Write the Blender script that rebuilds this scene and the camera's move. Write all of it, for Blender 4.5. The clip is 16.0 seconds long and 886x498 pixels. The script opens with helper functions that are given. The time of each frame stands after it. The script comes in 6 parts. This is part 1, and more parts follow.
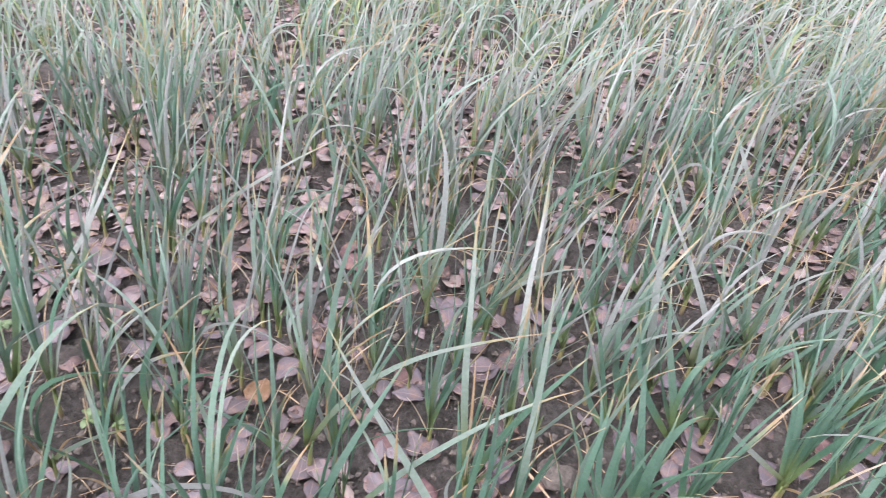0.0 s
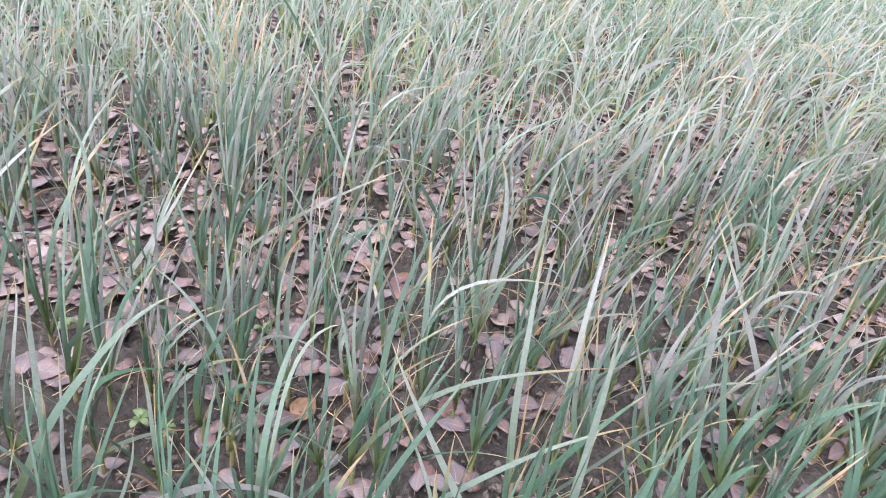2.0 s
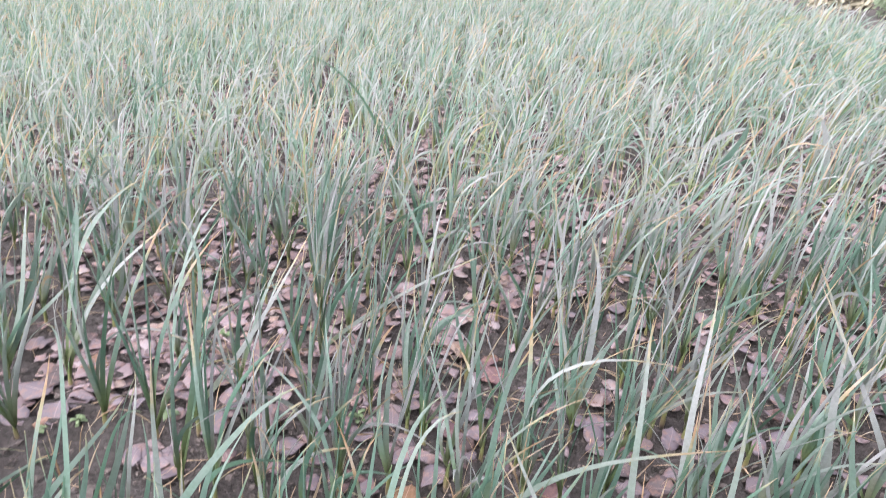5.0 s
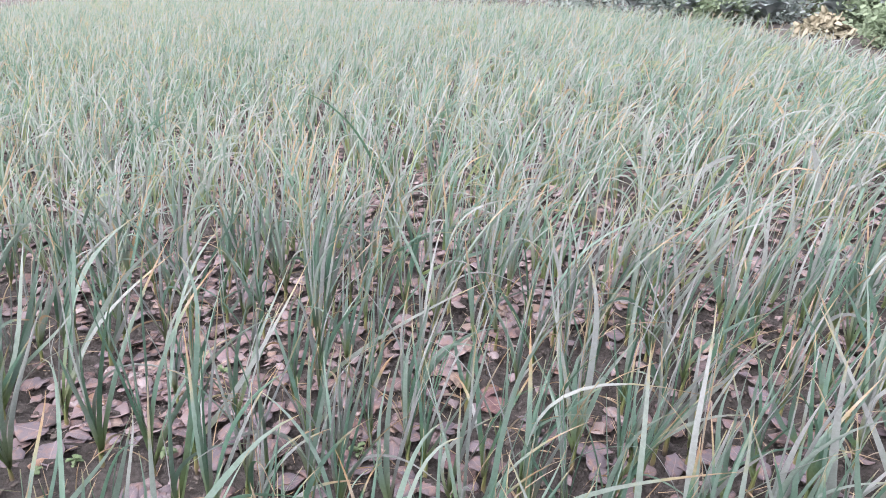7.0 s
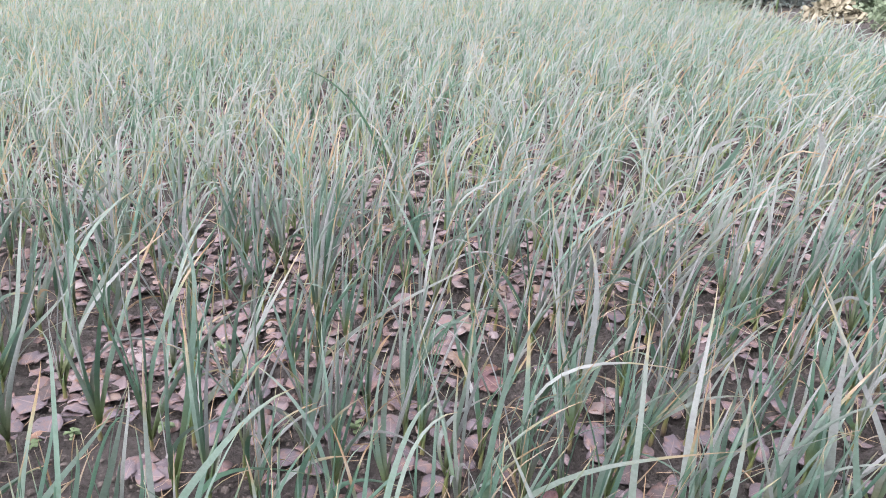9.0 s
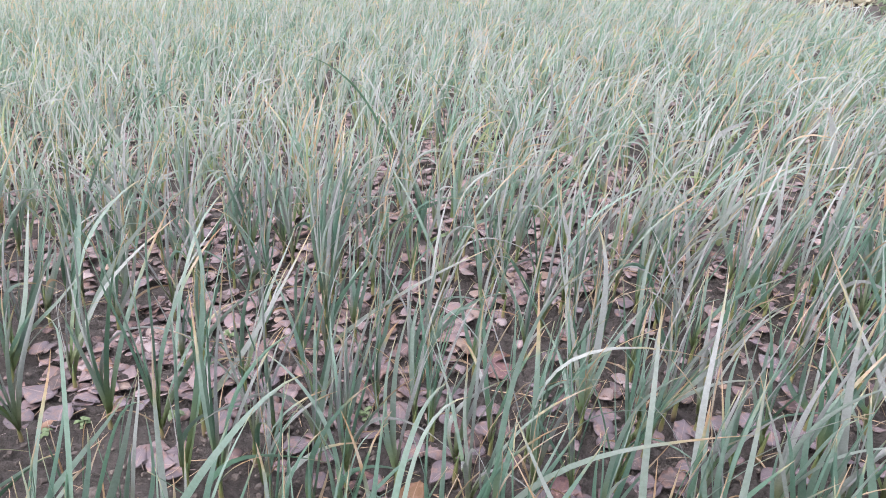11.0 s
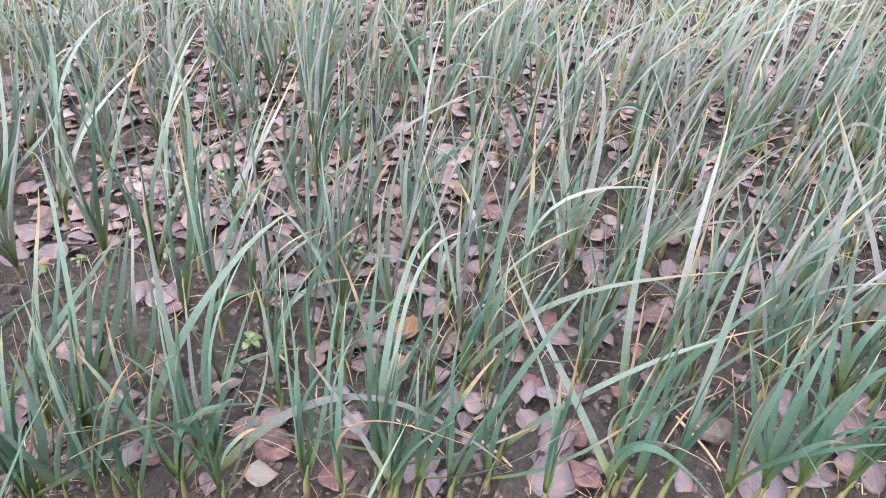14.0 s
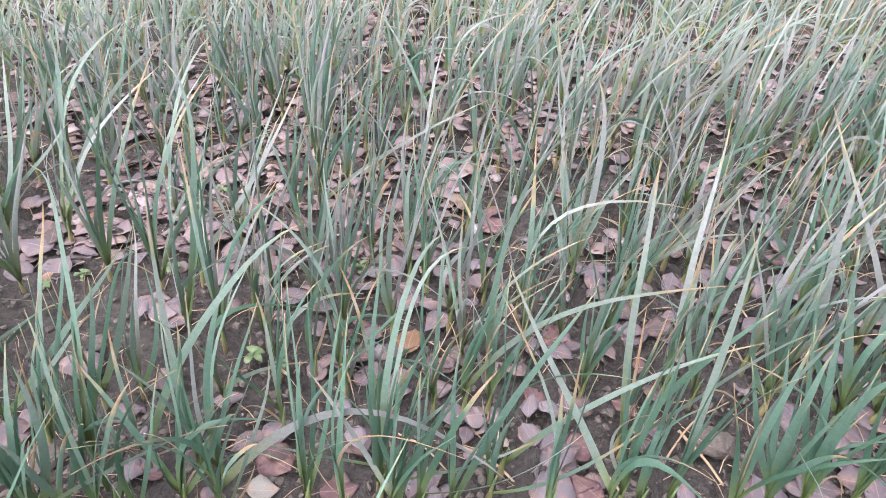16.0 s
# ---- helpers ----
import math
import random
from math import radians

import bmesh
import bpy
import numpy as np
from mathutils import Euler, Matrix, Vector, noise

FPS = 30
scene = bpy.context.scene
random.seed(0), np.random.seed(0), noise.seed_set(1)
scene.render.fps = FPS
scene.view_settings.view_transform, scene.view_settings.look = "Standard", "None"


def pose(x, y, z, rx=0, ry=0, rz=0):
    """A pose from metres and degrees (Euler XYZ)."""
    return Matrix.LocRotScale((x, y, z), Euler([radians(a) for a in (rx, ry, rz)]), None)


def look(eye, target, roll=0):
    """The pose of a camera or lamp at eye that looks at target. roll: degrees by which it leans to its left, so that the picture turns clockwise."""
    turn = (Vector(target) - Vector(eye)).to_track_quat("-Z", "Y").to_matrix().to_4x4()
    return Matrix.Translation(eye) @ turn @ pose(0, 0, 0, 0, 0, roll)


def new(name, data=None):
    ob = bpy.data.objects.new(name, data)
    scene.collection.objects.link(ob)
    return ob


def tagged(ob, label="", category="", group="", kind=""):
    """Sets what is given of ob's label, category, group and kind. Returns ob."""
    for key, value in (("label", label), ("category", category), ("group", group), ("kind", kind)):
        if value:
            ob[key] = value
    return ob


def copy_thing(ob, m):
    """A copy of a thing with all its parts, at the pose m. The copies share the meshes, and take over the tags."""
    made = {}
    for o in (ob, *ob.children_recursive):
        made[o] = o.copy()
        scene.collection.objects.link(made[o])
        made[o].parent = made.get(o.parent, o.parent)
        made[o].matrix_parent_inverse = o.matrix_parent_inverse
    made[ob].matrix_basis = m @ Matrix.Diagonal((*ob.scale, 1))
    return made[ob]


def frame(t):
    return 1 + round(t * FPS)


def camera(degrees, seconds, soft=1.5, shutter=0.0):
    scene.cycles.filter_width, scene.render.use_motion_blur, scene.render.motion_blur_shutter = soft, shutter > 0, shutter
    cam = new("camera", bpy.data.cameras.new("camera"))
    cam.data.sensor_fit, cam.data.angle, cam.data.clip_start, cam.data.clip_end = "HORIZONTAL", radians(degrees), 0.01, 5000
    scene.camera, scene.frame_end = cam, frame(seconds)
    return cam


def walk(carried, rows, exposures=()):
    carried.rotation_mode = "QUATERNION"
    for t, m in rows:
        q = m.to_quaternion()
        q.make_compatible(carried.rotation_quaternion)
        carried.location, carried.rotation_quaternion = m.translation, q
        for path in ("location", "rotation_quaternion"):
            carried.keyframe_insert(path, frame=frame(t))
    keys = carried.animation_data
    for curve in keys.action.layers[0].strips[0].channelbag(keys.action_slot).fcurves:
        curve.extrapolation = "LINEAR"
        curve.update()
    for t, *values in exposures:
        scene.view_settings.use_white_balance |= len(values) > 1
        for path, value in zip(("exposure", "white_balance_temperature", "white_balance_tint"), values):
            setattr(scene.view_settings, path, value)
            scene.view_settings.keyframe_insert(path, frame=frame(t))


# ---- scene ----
# A bed of young garlic with fallen leaves between the plants, under an overcast sky.
cam = camera(65.0, 16.0, soft=0.72, shutter=0.4)
EXPOSURES = [(0, 2.75, 6770, 17.5), (2.5, 2.75, 6770, 18.5), (5, 2.74, 6770, 19.5), (7, 2.58, 6770, 18.7), (11.4, 2.54, 6770, 19), (12.2, 2.70, 6770, 19.5), (14.5, 2.80, 6770, 18), (16, 2.78, 6770, 18)]
PATH = [
    (0, 0.0001, 0.0001, 1.0394, 53.527, -1.832, 0.002),
    (0.5, -0.0182, -0.0206, 1.0287, 54.307, -1.006, 2.083),
    (1, -0.0282, -0.0243, 1.0155, 54.859, -2.099, 3.576),
    (1.5, -0.0338, -0.0303, 1.0174, 55.947, -2.691, 4.148),
    (2, -0.0470, -0.0438, 1.0133, 57.706, -4.373, 4.778),
    (2.5, -0.0675, -0.0492, 1.0134, 58.191, -4.563, 6.096),
    (3, -0.0824, -0.0508, 0.9959, 57.554, -4.639, 6.705),
    (3.5, -0.0886, -0.0536, 0.9989, 58.836, -4.773, 6.678),
    (4, -0.0868, -0.0571, 1.0035, 59.453, -3.965, 6.582),
    (4.5, -0.1053, -0.0645, 1.0125, 61.086, -2.659, 9.382),
    (5, -0.1150, -0.0598, 1.0253, 64.075, -0.103, 7.875),
    (5.2, -0.1144, -0.0601, 1.0229, 65.686, -0.027, 7.195),
    (7.5, -0.1128, -0.0697, 1.0116, 66.994, 1.075, 7.190),
    (8, -0.1112, -0.0643, 1.0043, 66.574, 0.734, 7.005),
    (8.5, -0.1067, -0.0632, 0.9997, 66.370, 0.774, 7.375),
    (9, -0.1066, -0.0618, 0.9994, 65.606, 0.467, 7.647),
    (11.3, -0.1140, -0.0583, 0.9898, 64.738, 1.132, 7.831),
    (11.5, -0.1148, -0.0593, 0.9885, 64.777, 0.893, 7.564),
    (12, -0.1144, -0.0565, 0.9729, 59.169, -0.976, 5.977),
    (12.5, -0.1163, -0.0557, 0.9702, 54.749, -1.638, 6.188),
    (13, -0.1224, -0.0494, 0.9648, 51.891, -1.857, 6.364),
    (13.5, -0.1238, -0.0529, 0.9637, 51.942, 0.188, 7.142),
    (14, -0.1217, -0.0541, 0.9711, 52.160, 0.352, 7.243),
    (14.5, -0.1174, -0.0554, 0.9752, 52.733, 0.650, 7.476),
    (15, -0.1182, -0.0533, 0.9747, 52.681, 0.647, 7.458),
    (15.5, -0.1176, -0.0523, 0.9766, 52.999, 0.518, 7.345),
    (16, -0.1192, -0.0554, 0.9763, 53.183, 0.578, 7.369),
]
walk(cam, [(t, pose(x, y, z, rx, ry, rz)) for t, x, y, z, rx, ry, rz in PATH], EXPOSURES)

# ---- light ----
world = bpy.data.worlds.new("overcast_sky")
scene.world = world
world.use_nodes = True
wn, wl = world.node_tree.nodes, world.node_tree.links
wn.clear()
sky = wn.new("ShaderNodeTexSky")
sky.sky_type = "NISHITA"
sky.sun_disc = False
sky.sun_elevation = radians(54)
sky.sun_rotation = radians(221)
sky.air_density = 1.0
sky.dust_density = 1.5
sky.ozone_density = 1.0
# cloud cover takes most of the blue out of the sky
grey = wn.new("ShaderNodeHueSaturation")
grey.inputs["Saturation"].default_value = 0.30
back = wn.new("ShaderNodeBackground")
back.inputs["Strength"].default_value = 0.148
wo = wn.new("ShaderNodeOutputWorld")
wl.new(sky.outputs[0], grey.inputs["Color"])
wl.new(grey.outputs[0], back.inputs["Color"])
wl.new(back.outputs[0], wo.inputs["Surface"])

sun = new("sun", bpy.data.lights.new("sun", "SUN"))
sun.data.energy = 0.85
sun.data.angle = radians(90)
sun.data.color = (1.0, 0.985, 0.97)
sun.matrix_world = look((-3.0, -3.4, 6.2), (0, 0, 0))


# ---- materials ----
def material(name):
    m = bpy.data.materials.new(name)
    m.use_nodes = True
    nodes, links = m.node_tree.nodes, m.node_tree.links
    return m, nodes, links, nodes["Principled BSDF"]


def math_node(nodes, links, op, a, b=None, clamp=False):
    n = nodes.new("ShaderNodeMath")
    n.operation, n.use_clamp = op, clamp
    for slot, v in ((0, a), (1, b)):
        if v is None:
            continue
        if isinstance(v, (int, float)):
            n.inputs[slot].default_value = v
        else:
            links.new(v, n.inputs[slot])
    return n.outputs[0]


def mix_node(nodes, links, fac, a, b, blend="MIX"):
    n = nodes.new("ShaderNodeMix")
    n.data_type, n.blend_type = "RGBA", blend
    for slot, v in ((0, fac), (6, a), (7, b)):
        if isinstance(v, (int, float)):
            n.inputs[slot].default_value = v
        elif isinstance(v, tuple):
            n.inputs[slot].default_value = (*v, 1)
        else:
            links.new(v, n.inputs[slot])
    return n.outputs[2]


def ramp_node(nodes, links, fac, stops, mode="LINEAR"):
    n = nodes.new("ShaderNodeValToRGB")
    n.color_ramp.interpolation = mode
    els = n.color_ramp.elements
    while len(els) < len(stops):
        els.new(0.5)
    for e, (at, colour) in zip(els, stops):
        e.position = at
        e.color = (*colour, 1) if isinstance(colour, tuple) else (colour, colour, colour, 1)
    links.new(fac, n.inputs[0])
    return n.outputs[0]


def noise_node(nodes, links, vector, scale, detail=4.0, rough=0.6):
    n = nodes.new("ShaderNodeTexNoise")
    n.inputs["Scale"].default_value = scale
    n.inputs["Detail"].default_value = detail
    n.inputs["Roughness"].default_value = rough
    links.new(vector, n.inputs["Vector"])
    return n.outputs["Fac"]


def bump_node(nodes, links, height, strength, distance):
    n = nodes.new("ShaderNodeBump")
    n.inputs["Strength"].default_value = strength
    n.inputs["Distance"].default_value = distance
    links.new(height, n.inputs["Height"])
    return n.outputs[0]


def garlic_leaf_material():
    m, nodes, links, bsdf = material("garlic_leaf")
    uv = nodes.new("ShaderNodeUVMap")
    uv.uv_map = "UVMap"
    sep = nodes.new("ShaderNodeSeparateXYZ")
    links.new(uv.outputs[0], sep.inputs[0])
    across, along = sep.outputs[0], sep.outputs[1]
    tr = nodes.new("ShaderNodeUVMap")
    tr.uv_map = "traits"
    sep2 = nodes.new("ShaderNodeSeparateXYZ")
    links.new(tr.outputs[0], sep2.inputs[0])
    hue, dry = sep2.outputs[0], sep2.outputs[1]
    geo = nodes.new("ShaderNodeNewGeometry")
    coarse = noise_node(nodes, links, geo.outputs["Position"], 22.0, 3.0)
    fine = noise_node(nodes, links, geo.outputs["Position"], 160.0, 3.0)
    green = ramp_node(nodes, links, hue, GREENS)
    # waxy bloom in drifting patches
    bloom_and_light = ramp_node(nodes, links, coarse, [(0.45, 0.0), (0.75, 0.4)])
    bloom_and_light = math_node(nodes, links, "MULTIPLY", bloom_and_light, ramp_node(nodes, links, hue, [(0.0, 0.2), (0.7, 1.0)]))
    green = mix_node(nodes, links, bloom_and_light, green, WAX_AND_SHEEN)
    # paler outer half: thicker waxy coat, plus skylight on the tips put into colour
    outer = ramp_node(nodes, links, along, [(0.3, 0.0), (0.9, 0.75)])
    outer = math_node(nodes, links, "MULTIPLY", outer, ramp_node(nodes, links, hue, [(0.0, 0.0), (0.88, 1.0), (0.95, 0.2)]))
    green = mix_node(nodes, links, outer, green, WAX_AND_SHEEN)
    # parallel veins
    vein = math_node(nodes, links, "SINE", math_node(nodes, links, "MULTIPLY", across, 62.0))
    vein = math_node(nodes, links, "MULTIPLY_ADD", vein, 0.06)
    vein.node.inputs[2].default_value = 0.94
    veined = nodes.new("ShaderNodeCombineXYZ")
    for i in range(3):
        links.new(vein, veined.inputs[i])
    green = mix_node(nodes, links, 1.0, green, veined.outputs[0], "MULTIPLY")
    # pale yellow foot of the blade
    foot = ramp_node(nodes, links, along, [(0.0, 0.8), (0.28, 0.0)])
    green = mix_node(nodes, links, foot, green, (0.19, 0.24, 0.065))
    # dried end
    edge = math_node(nodes, links, "SUBTRACT", 1.0, dry)
    wave = math_node(nodes, links, "MULTIPLY", math_node(nodes, links, "SUBTRACT", coarse, 0.5), 0.35)
    far = math_node(nodes, links, "SUBTRACT", math_node(nodes, links, "ADD", along, wave), edge)
    yellow = ramp_node(nodes, links, math_node(nodes, links, "ADD", far, 0.5), [(0.43, 0.0), (0.53, 1.0)])
    brown = ramp_node(nodes, links, math_node(nodes, links, "ADD", far, 0.5), [(0.49, 0.0), (0.60, 1.0)])
    tint = ramp_node(nodes, links, coarse, [(0.32, (0.30, 0.190, 0.110)), (0.48, (0.35, 0.255, 0.175)), (0.64, (0.36, 0.315, 0.270))])
    col = mix_node(nodes, links, yellow, green, (0.28, 0.285, 0.185))
    col = mix_node(nodes, links, brown, col, tint)
    grain = ramp_node(nodes, links, fine, [(0.25, 0.82), (0.75, 1.12)])
    col = mix_node(nodes, links, 1.0, col, grain, "MULTIPLY")
    links.new(col, bsdf.inputs["Base Color"])
    bsdf.inputs["Roughness"].default_value = 0.45
    bsdf.inputs["Specular IOR Level"].default_value = 0.38
    links.new(bump_node(nodes, links, vein, 0.25, 0.0006), bsdf.inputs["Normal"])
    thin = nodes.new("ShaderNodeBsdfTranslucent")
    # light that comes through a blade is yellower than what it throws back
    through_blade = mix_node(nodes, links, 1.0, col, (1.0, 1.02, 0.95), "MULTIPLY")
    through_blade = mix_node(nodes, links, 0.25, through_blade, (0.36, 0.385, 0.26))
    links.new(through_blade, thin.inputs["Color"])
    both = nodes.new("ShaderNodeMixShader")
    both.inputs[0].default_value = 0.5
    links.new(bsdf.outputs[0], both.inputs[1])
    links.new(thin.outputs[0], both.inputs[2])
    links.new(both.outputs[0], nodes["Material Output"].inputs["Surface"])
    return m


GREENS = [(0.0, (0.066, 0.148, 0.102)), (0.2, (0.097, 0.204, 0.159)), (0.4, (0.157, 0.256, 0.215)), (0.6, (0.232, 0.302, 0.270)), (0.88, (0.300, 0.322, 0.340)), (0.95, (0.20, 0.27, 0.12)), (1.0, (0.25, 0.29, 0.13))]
# waxy coat, with the sky's lavender sheen mixed into its colour
WAX_AND_SHEEN = (0.322, 0.326, 0.350)


def stem_material():
    m, nodes, links, bsdf = material("garlic_stem")
    tc = nodes.new("ShaderNodeTexCoord")
    sep = nodes.new("ShaderNodeSeparateXYZ")
    links.new(tc.outputs["Object"], sep.inputs[0])
    n = noise_node(nodes, links, tc.outputs["Object"], 90.0)
    up = math_node(nodes, links, "ADD", sep.outputs[2], math_node(nodes, links, "MULTIPLY", math_node(nodes, links, "SUBTRACT", n, 0.5), 0.03))
    col = ramp_node(nodes, links, up, [(0.0, (0.16, 0.125, 0.09)), (0.012, (0.17, 0.15, 0.075)), (0.035, (0.135, 0.155, 0.06)), (0.06, (0.09, 0.14, 0.065)), (0.10, (0.07, 0.135, 0.078))])
    links.new(col, bsdf.inputs["Base Color"])
    bsdf.inputs["Roughness"].default_value = 0.45
    links.new(bump_node(nodes, links, n, 0.3, 0.001), bsdf.inputs["Normal"])
    return m


def dead_leaf_material(name, source, stops):
    m, nodes, links, bsdf = material(name)
    if source == "object":
        rnd = nodes.new("ShaderNodeObjectInfo").outputs["Random"]
    else:
        rnd = nodes.new("ShaderNodeNewGeometry").outputs["Random Per Island"]
    uv = nodes.new("ShaderNodeUVMap")
    uv.uv_map = "UVMap"
    geo = nodes.new("ShaderNodeNewGeometry")
    coarse = noise_node(nodes, links, geo.outputs["Position"], 45.0, 4.0)
    fine = noise_node(nodes, links, geo.outputs["Position"], 420.0, 3.0)
    col = ramp_node(nodes, links, rnd, stops)
    spots = ramp_node(nodes, links, coarse, [(0.48, 0.0), (0.68, 0.65)])
    col = mix_node(nodes, links, spots, col, (0.20, 0.115, 0.09))
    grain = ramp_node(nodes, links, fine, [(0.25, 0.84), (0.75, 1.12)])
    col = mix_node(nodes, links, 1.0, col, grain, "MULTIPLY")
    # pale midrib and side veins
    sep = nodes.new("ShaderNodeSeparateXYZ")
    links.new(uv.outputs[0], sep.inputs[0])
    off = math_node(nodes, links, "ABSOLUTE", math_node(nodes, links, "SUBTRACT", sep.outputs[0], 0.5))
    rib = ramp_node(nodes, links, off, [(0.0, 0.25), (0.03, 0.0)])
    col = mix_node(nodes, links, rib, col, (0.42, 0.32, 0.29))
    slant = math_node(nodes, links, "SUBTRACT", math_node(nodes, links, "MULTIPLY", sep.outputs[1], 46.0), math_node(nodes, links, "MULTIPLY", off, 40.0))
    side = math_node(nodes, links, "SINE", slant)
    links.new(col, bsdf.inputs["Base Color"])
    bsdf.inputs["Roughness"].default_value = 0.62
    h = math_node(nodes, links, "ADD", math_node(nodes, links, "MULTIPLY", side, 0.12), coarse)
    links.new(bump_node(nodes, links, h, 0.4, 0.0012), bsdf.inputs["Normal"])
    return m


MAUVE, PALE_PINK, BROWN, OCHRE, RUSSET, WHITISH = range(6)
TINTS = ([(0.0, (0.047, 0.035, 0.039)), (0.25, (0.080, 0.063, 0.074)), (0.5, (0.096, 0.082, 0.101)), (0.75, (0.107, 0.083, 0.095)), (1.0, (0.130, 0.114, 0.136))],
         [(0.0, (0.075, 0.060, 0.074)), (1.0, (0.114, 0.095, 0.115))],
         [(0.0, (0.030, 0.018, 0.019)), (1.0, (0.055, 0.033, 0.038))],
         [(0.0, (0.107, 0.060, 0.032)), (1.0, (0.132, 0.071, 0.036))],
         [(0.0, (0.070, 0.034, 0.039)), (1.0, (0.100, 0.053, 0.060))],
         [(0.0, (0.167, 0.161, 0.146)), (1.0, (0.203, 0.196, 0.190))])
MIXED = [(0.0, (0.060, 0.041, 0.043)), (0.15, (0.144, 0.108, 0.126)), (0.3, (0.102, 0.070, 0.074)), (0.45, (0.198, 0.161, 0.180)), (0.55, (0.066, 0.048, 0.048)),
         (0.7, (0.150, 0.118, 0.130)), (0.85, (0.222, 0.190, 0.204)), (1.0, (0.165, 0.118, 0.092))]


def soil_material():
    m, nodes, links, bsdf = material("soil")
    geo = nodes.new("ShaderNodeNewGeometry")
    p = geo.outputs["Position"]
    a = noise_node(nodes, links, p, 5.0, 6.0, 0.65)
    b = noise_node(nodes, links, p, 70.0, 6.0, 0.7)
    c = noise_node(nodes, links, p, 380.0, 3.0, 0.6)
    col = ramp_node(nodes, links, a, [(0.3, (0.044, 0.038, 0.037)), (0.5, (0.074, 0.064, 0.063)), (0.65, (0.102, 0.090, 0.089)), (0.8, (0.145, 0.128, 0.127))])
    grit = ramp_node(nodes, links, b, [(0.30, 0.35), (0.5, 0.98), (0.70, 1.5)])
    col = mix_node(nodes, links, 1.0, col, grit, "MULTIPLY")
    links.new(col, bsdf.inputs["Base Color"])
    bsdf.inputs["Roughness"].default_value = 0.9
    h = math_node(nodes, links, "ADD", b, math_node(nodes, links, "MULTIPLY", c, 0.35))
    links.new(bump_node(nodes, links, h, 1.0, 0.035), bsdf.inputs["Normal"])
    return m


def plain_material(name, low, high, scale, rough, bump=0.004, island=False, thin=0.0):
    m, nodes, links, bsdf = material(name)
    geo = nodes.new("ShaderNodeNewGeometry")
    n = noise_node(nodes, links, geo.outputs["Position"], scale, 5.0)
    fac = n
    if island:
        fac = math_node(nodes, links, "ADD", math_node(nodes, links, "MULTIPLY", n, 0.5), math_node(nodes, links, "MULTIPLY", geo.outputs["Random Per Island"], 0.5))
    col = ramp_node(nodes, links, fac, [(0.25, low), (0.75, high)])
    links.new(col, bsdf.inputs["Base Color"])
    bsdf.inputs["Roughness"].default_value = rough
    links.new(bump_node(nodes, links, n, 0.5, bump), bsdf.inputs["Normal"])
    if thin:
        glow = nodes.new("ShaderNodeBsdfTranslucent")
        links.new(col, glow.inputs["Color"])
        both = nodes.new("ShaderNodeMixShader")
        both.inputs[0].default_value = thin
        links.new(bsdf.outputs[0], both.inputs[1])
        links.new(glow.outputs[0], both.inputs[2])
        links.new(both.outputs[0], nodes["Material Output"].inputs["Surface"])
    return m


GARLIC = garlic_leaf_material()
STEM = stem_material()
DEAD = [dead_leaf_material("dead_leaf", "object", t) for t in TINTS]
DEAD_MANY = dead_leaf_material("dead_leaf_litter", "island", MIXED)
SOIL = soil_material()
CLOD = plain_material("soil_clod", (0.042, 0.035, 0.033), (0.125, 0.106, 0.100), 130.0, 0.95, 0.01)
STRAW = plain_material("dry_straw", (0.20, 0.135, 0.085), (0.36, 0.27, 0.19), 40.0, 0.6, 0.001, True)
TWIG = plain_material("twig_bark", (0.16, 0.09, 0.065), (0.33, 0.21, 0.16), 70.0, 0.75)
WEED = plain_material("weed_leaf", (0.055, 0.095, 0.042), (0.105, 0.155, 0.072), 50.0, 0.5, 0.001, True)
# leaf colours lifted and thinned to paint in the haze over the shrubs
SHRUB_DARK = plain_material("shrub_leaf_dark", (0.19, 0.235, 0.225), (0.32, 0.37, 0.365), 4.0, 0.7, 0.002, True, 0.5)
SHRUB_LIGHT = plain_material("shrub_leaf_light", (0.16, 0.22, 0.145), (0.27, 0.34, 0.235), 4.0, 0.7, 0.002, True, 0.5)
BARK = plain_material("shrub_bark", (0.08, 0.06, 0.05), (0.2, 0.16, 0.13), 30.0, 0.85)
HUSK = plain_material("dry_husk", (0.12, 0.105, 0.07), (0.25, 0.235, 0.175), 9.0, 0.65, 0.003, True)
CABBAGE = plain_material("cabbage_leaf", (0.17, 0.215, 0.22), (0.28, 0.32, 0.33), 9.0, 0.6, 0.004, True, 0.4)


# ---- ground ----
def lump(x, y):
    """Height of the soil."""
    big = 0.012 * np.sin(3.1 * x + 1.3) * np.sin(2.7 * y + 0.4) + 0.008 * np.sin(7.3 * x - 4.1 * y) 
    mid = 0.006 * np.sin(17.0 * x + 5.0 * y + 0.7) * np.sin(19.0 * y - 7.0 * x) + 0.004 * np.sin(41.0 * x + 13.0 * y) * np.sin(37.0 * y - 11.0 * x + 2.0)
    return big + mid


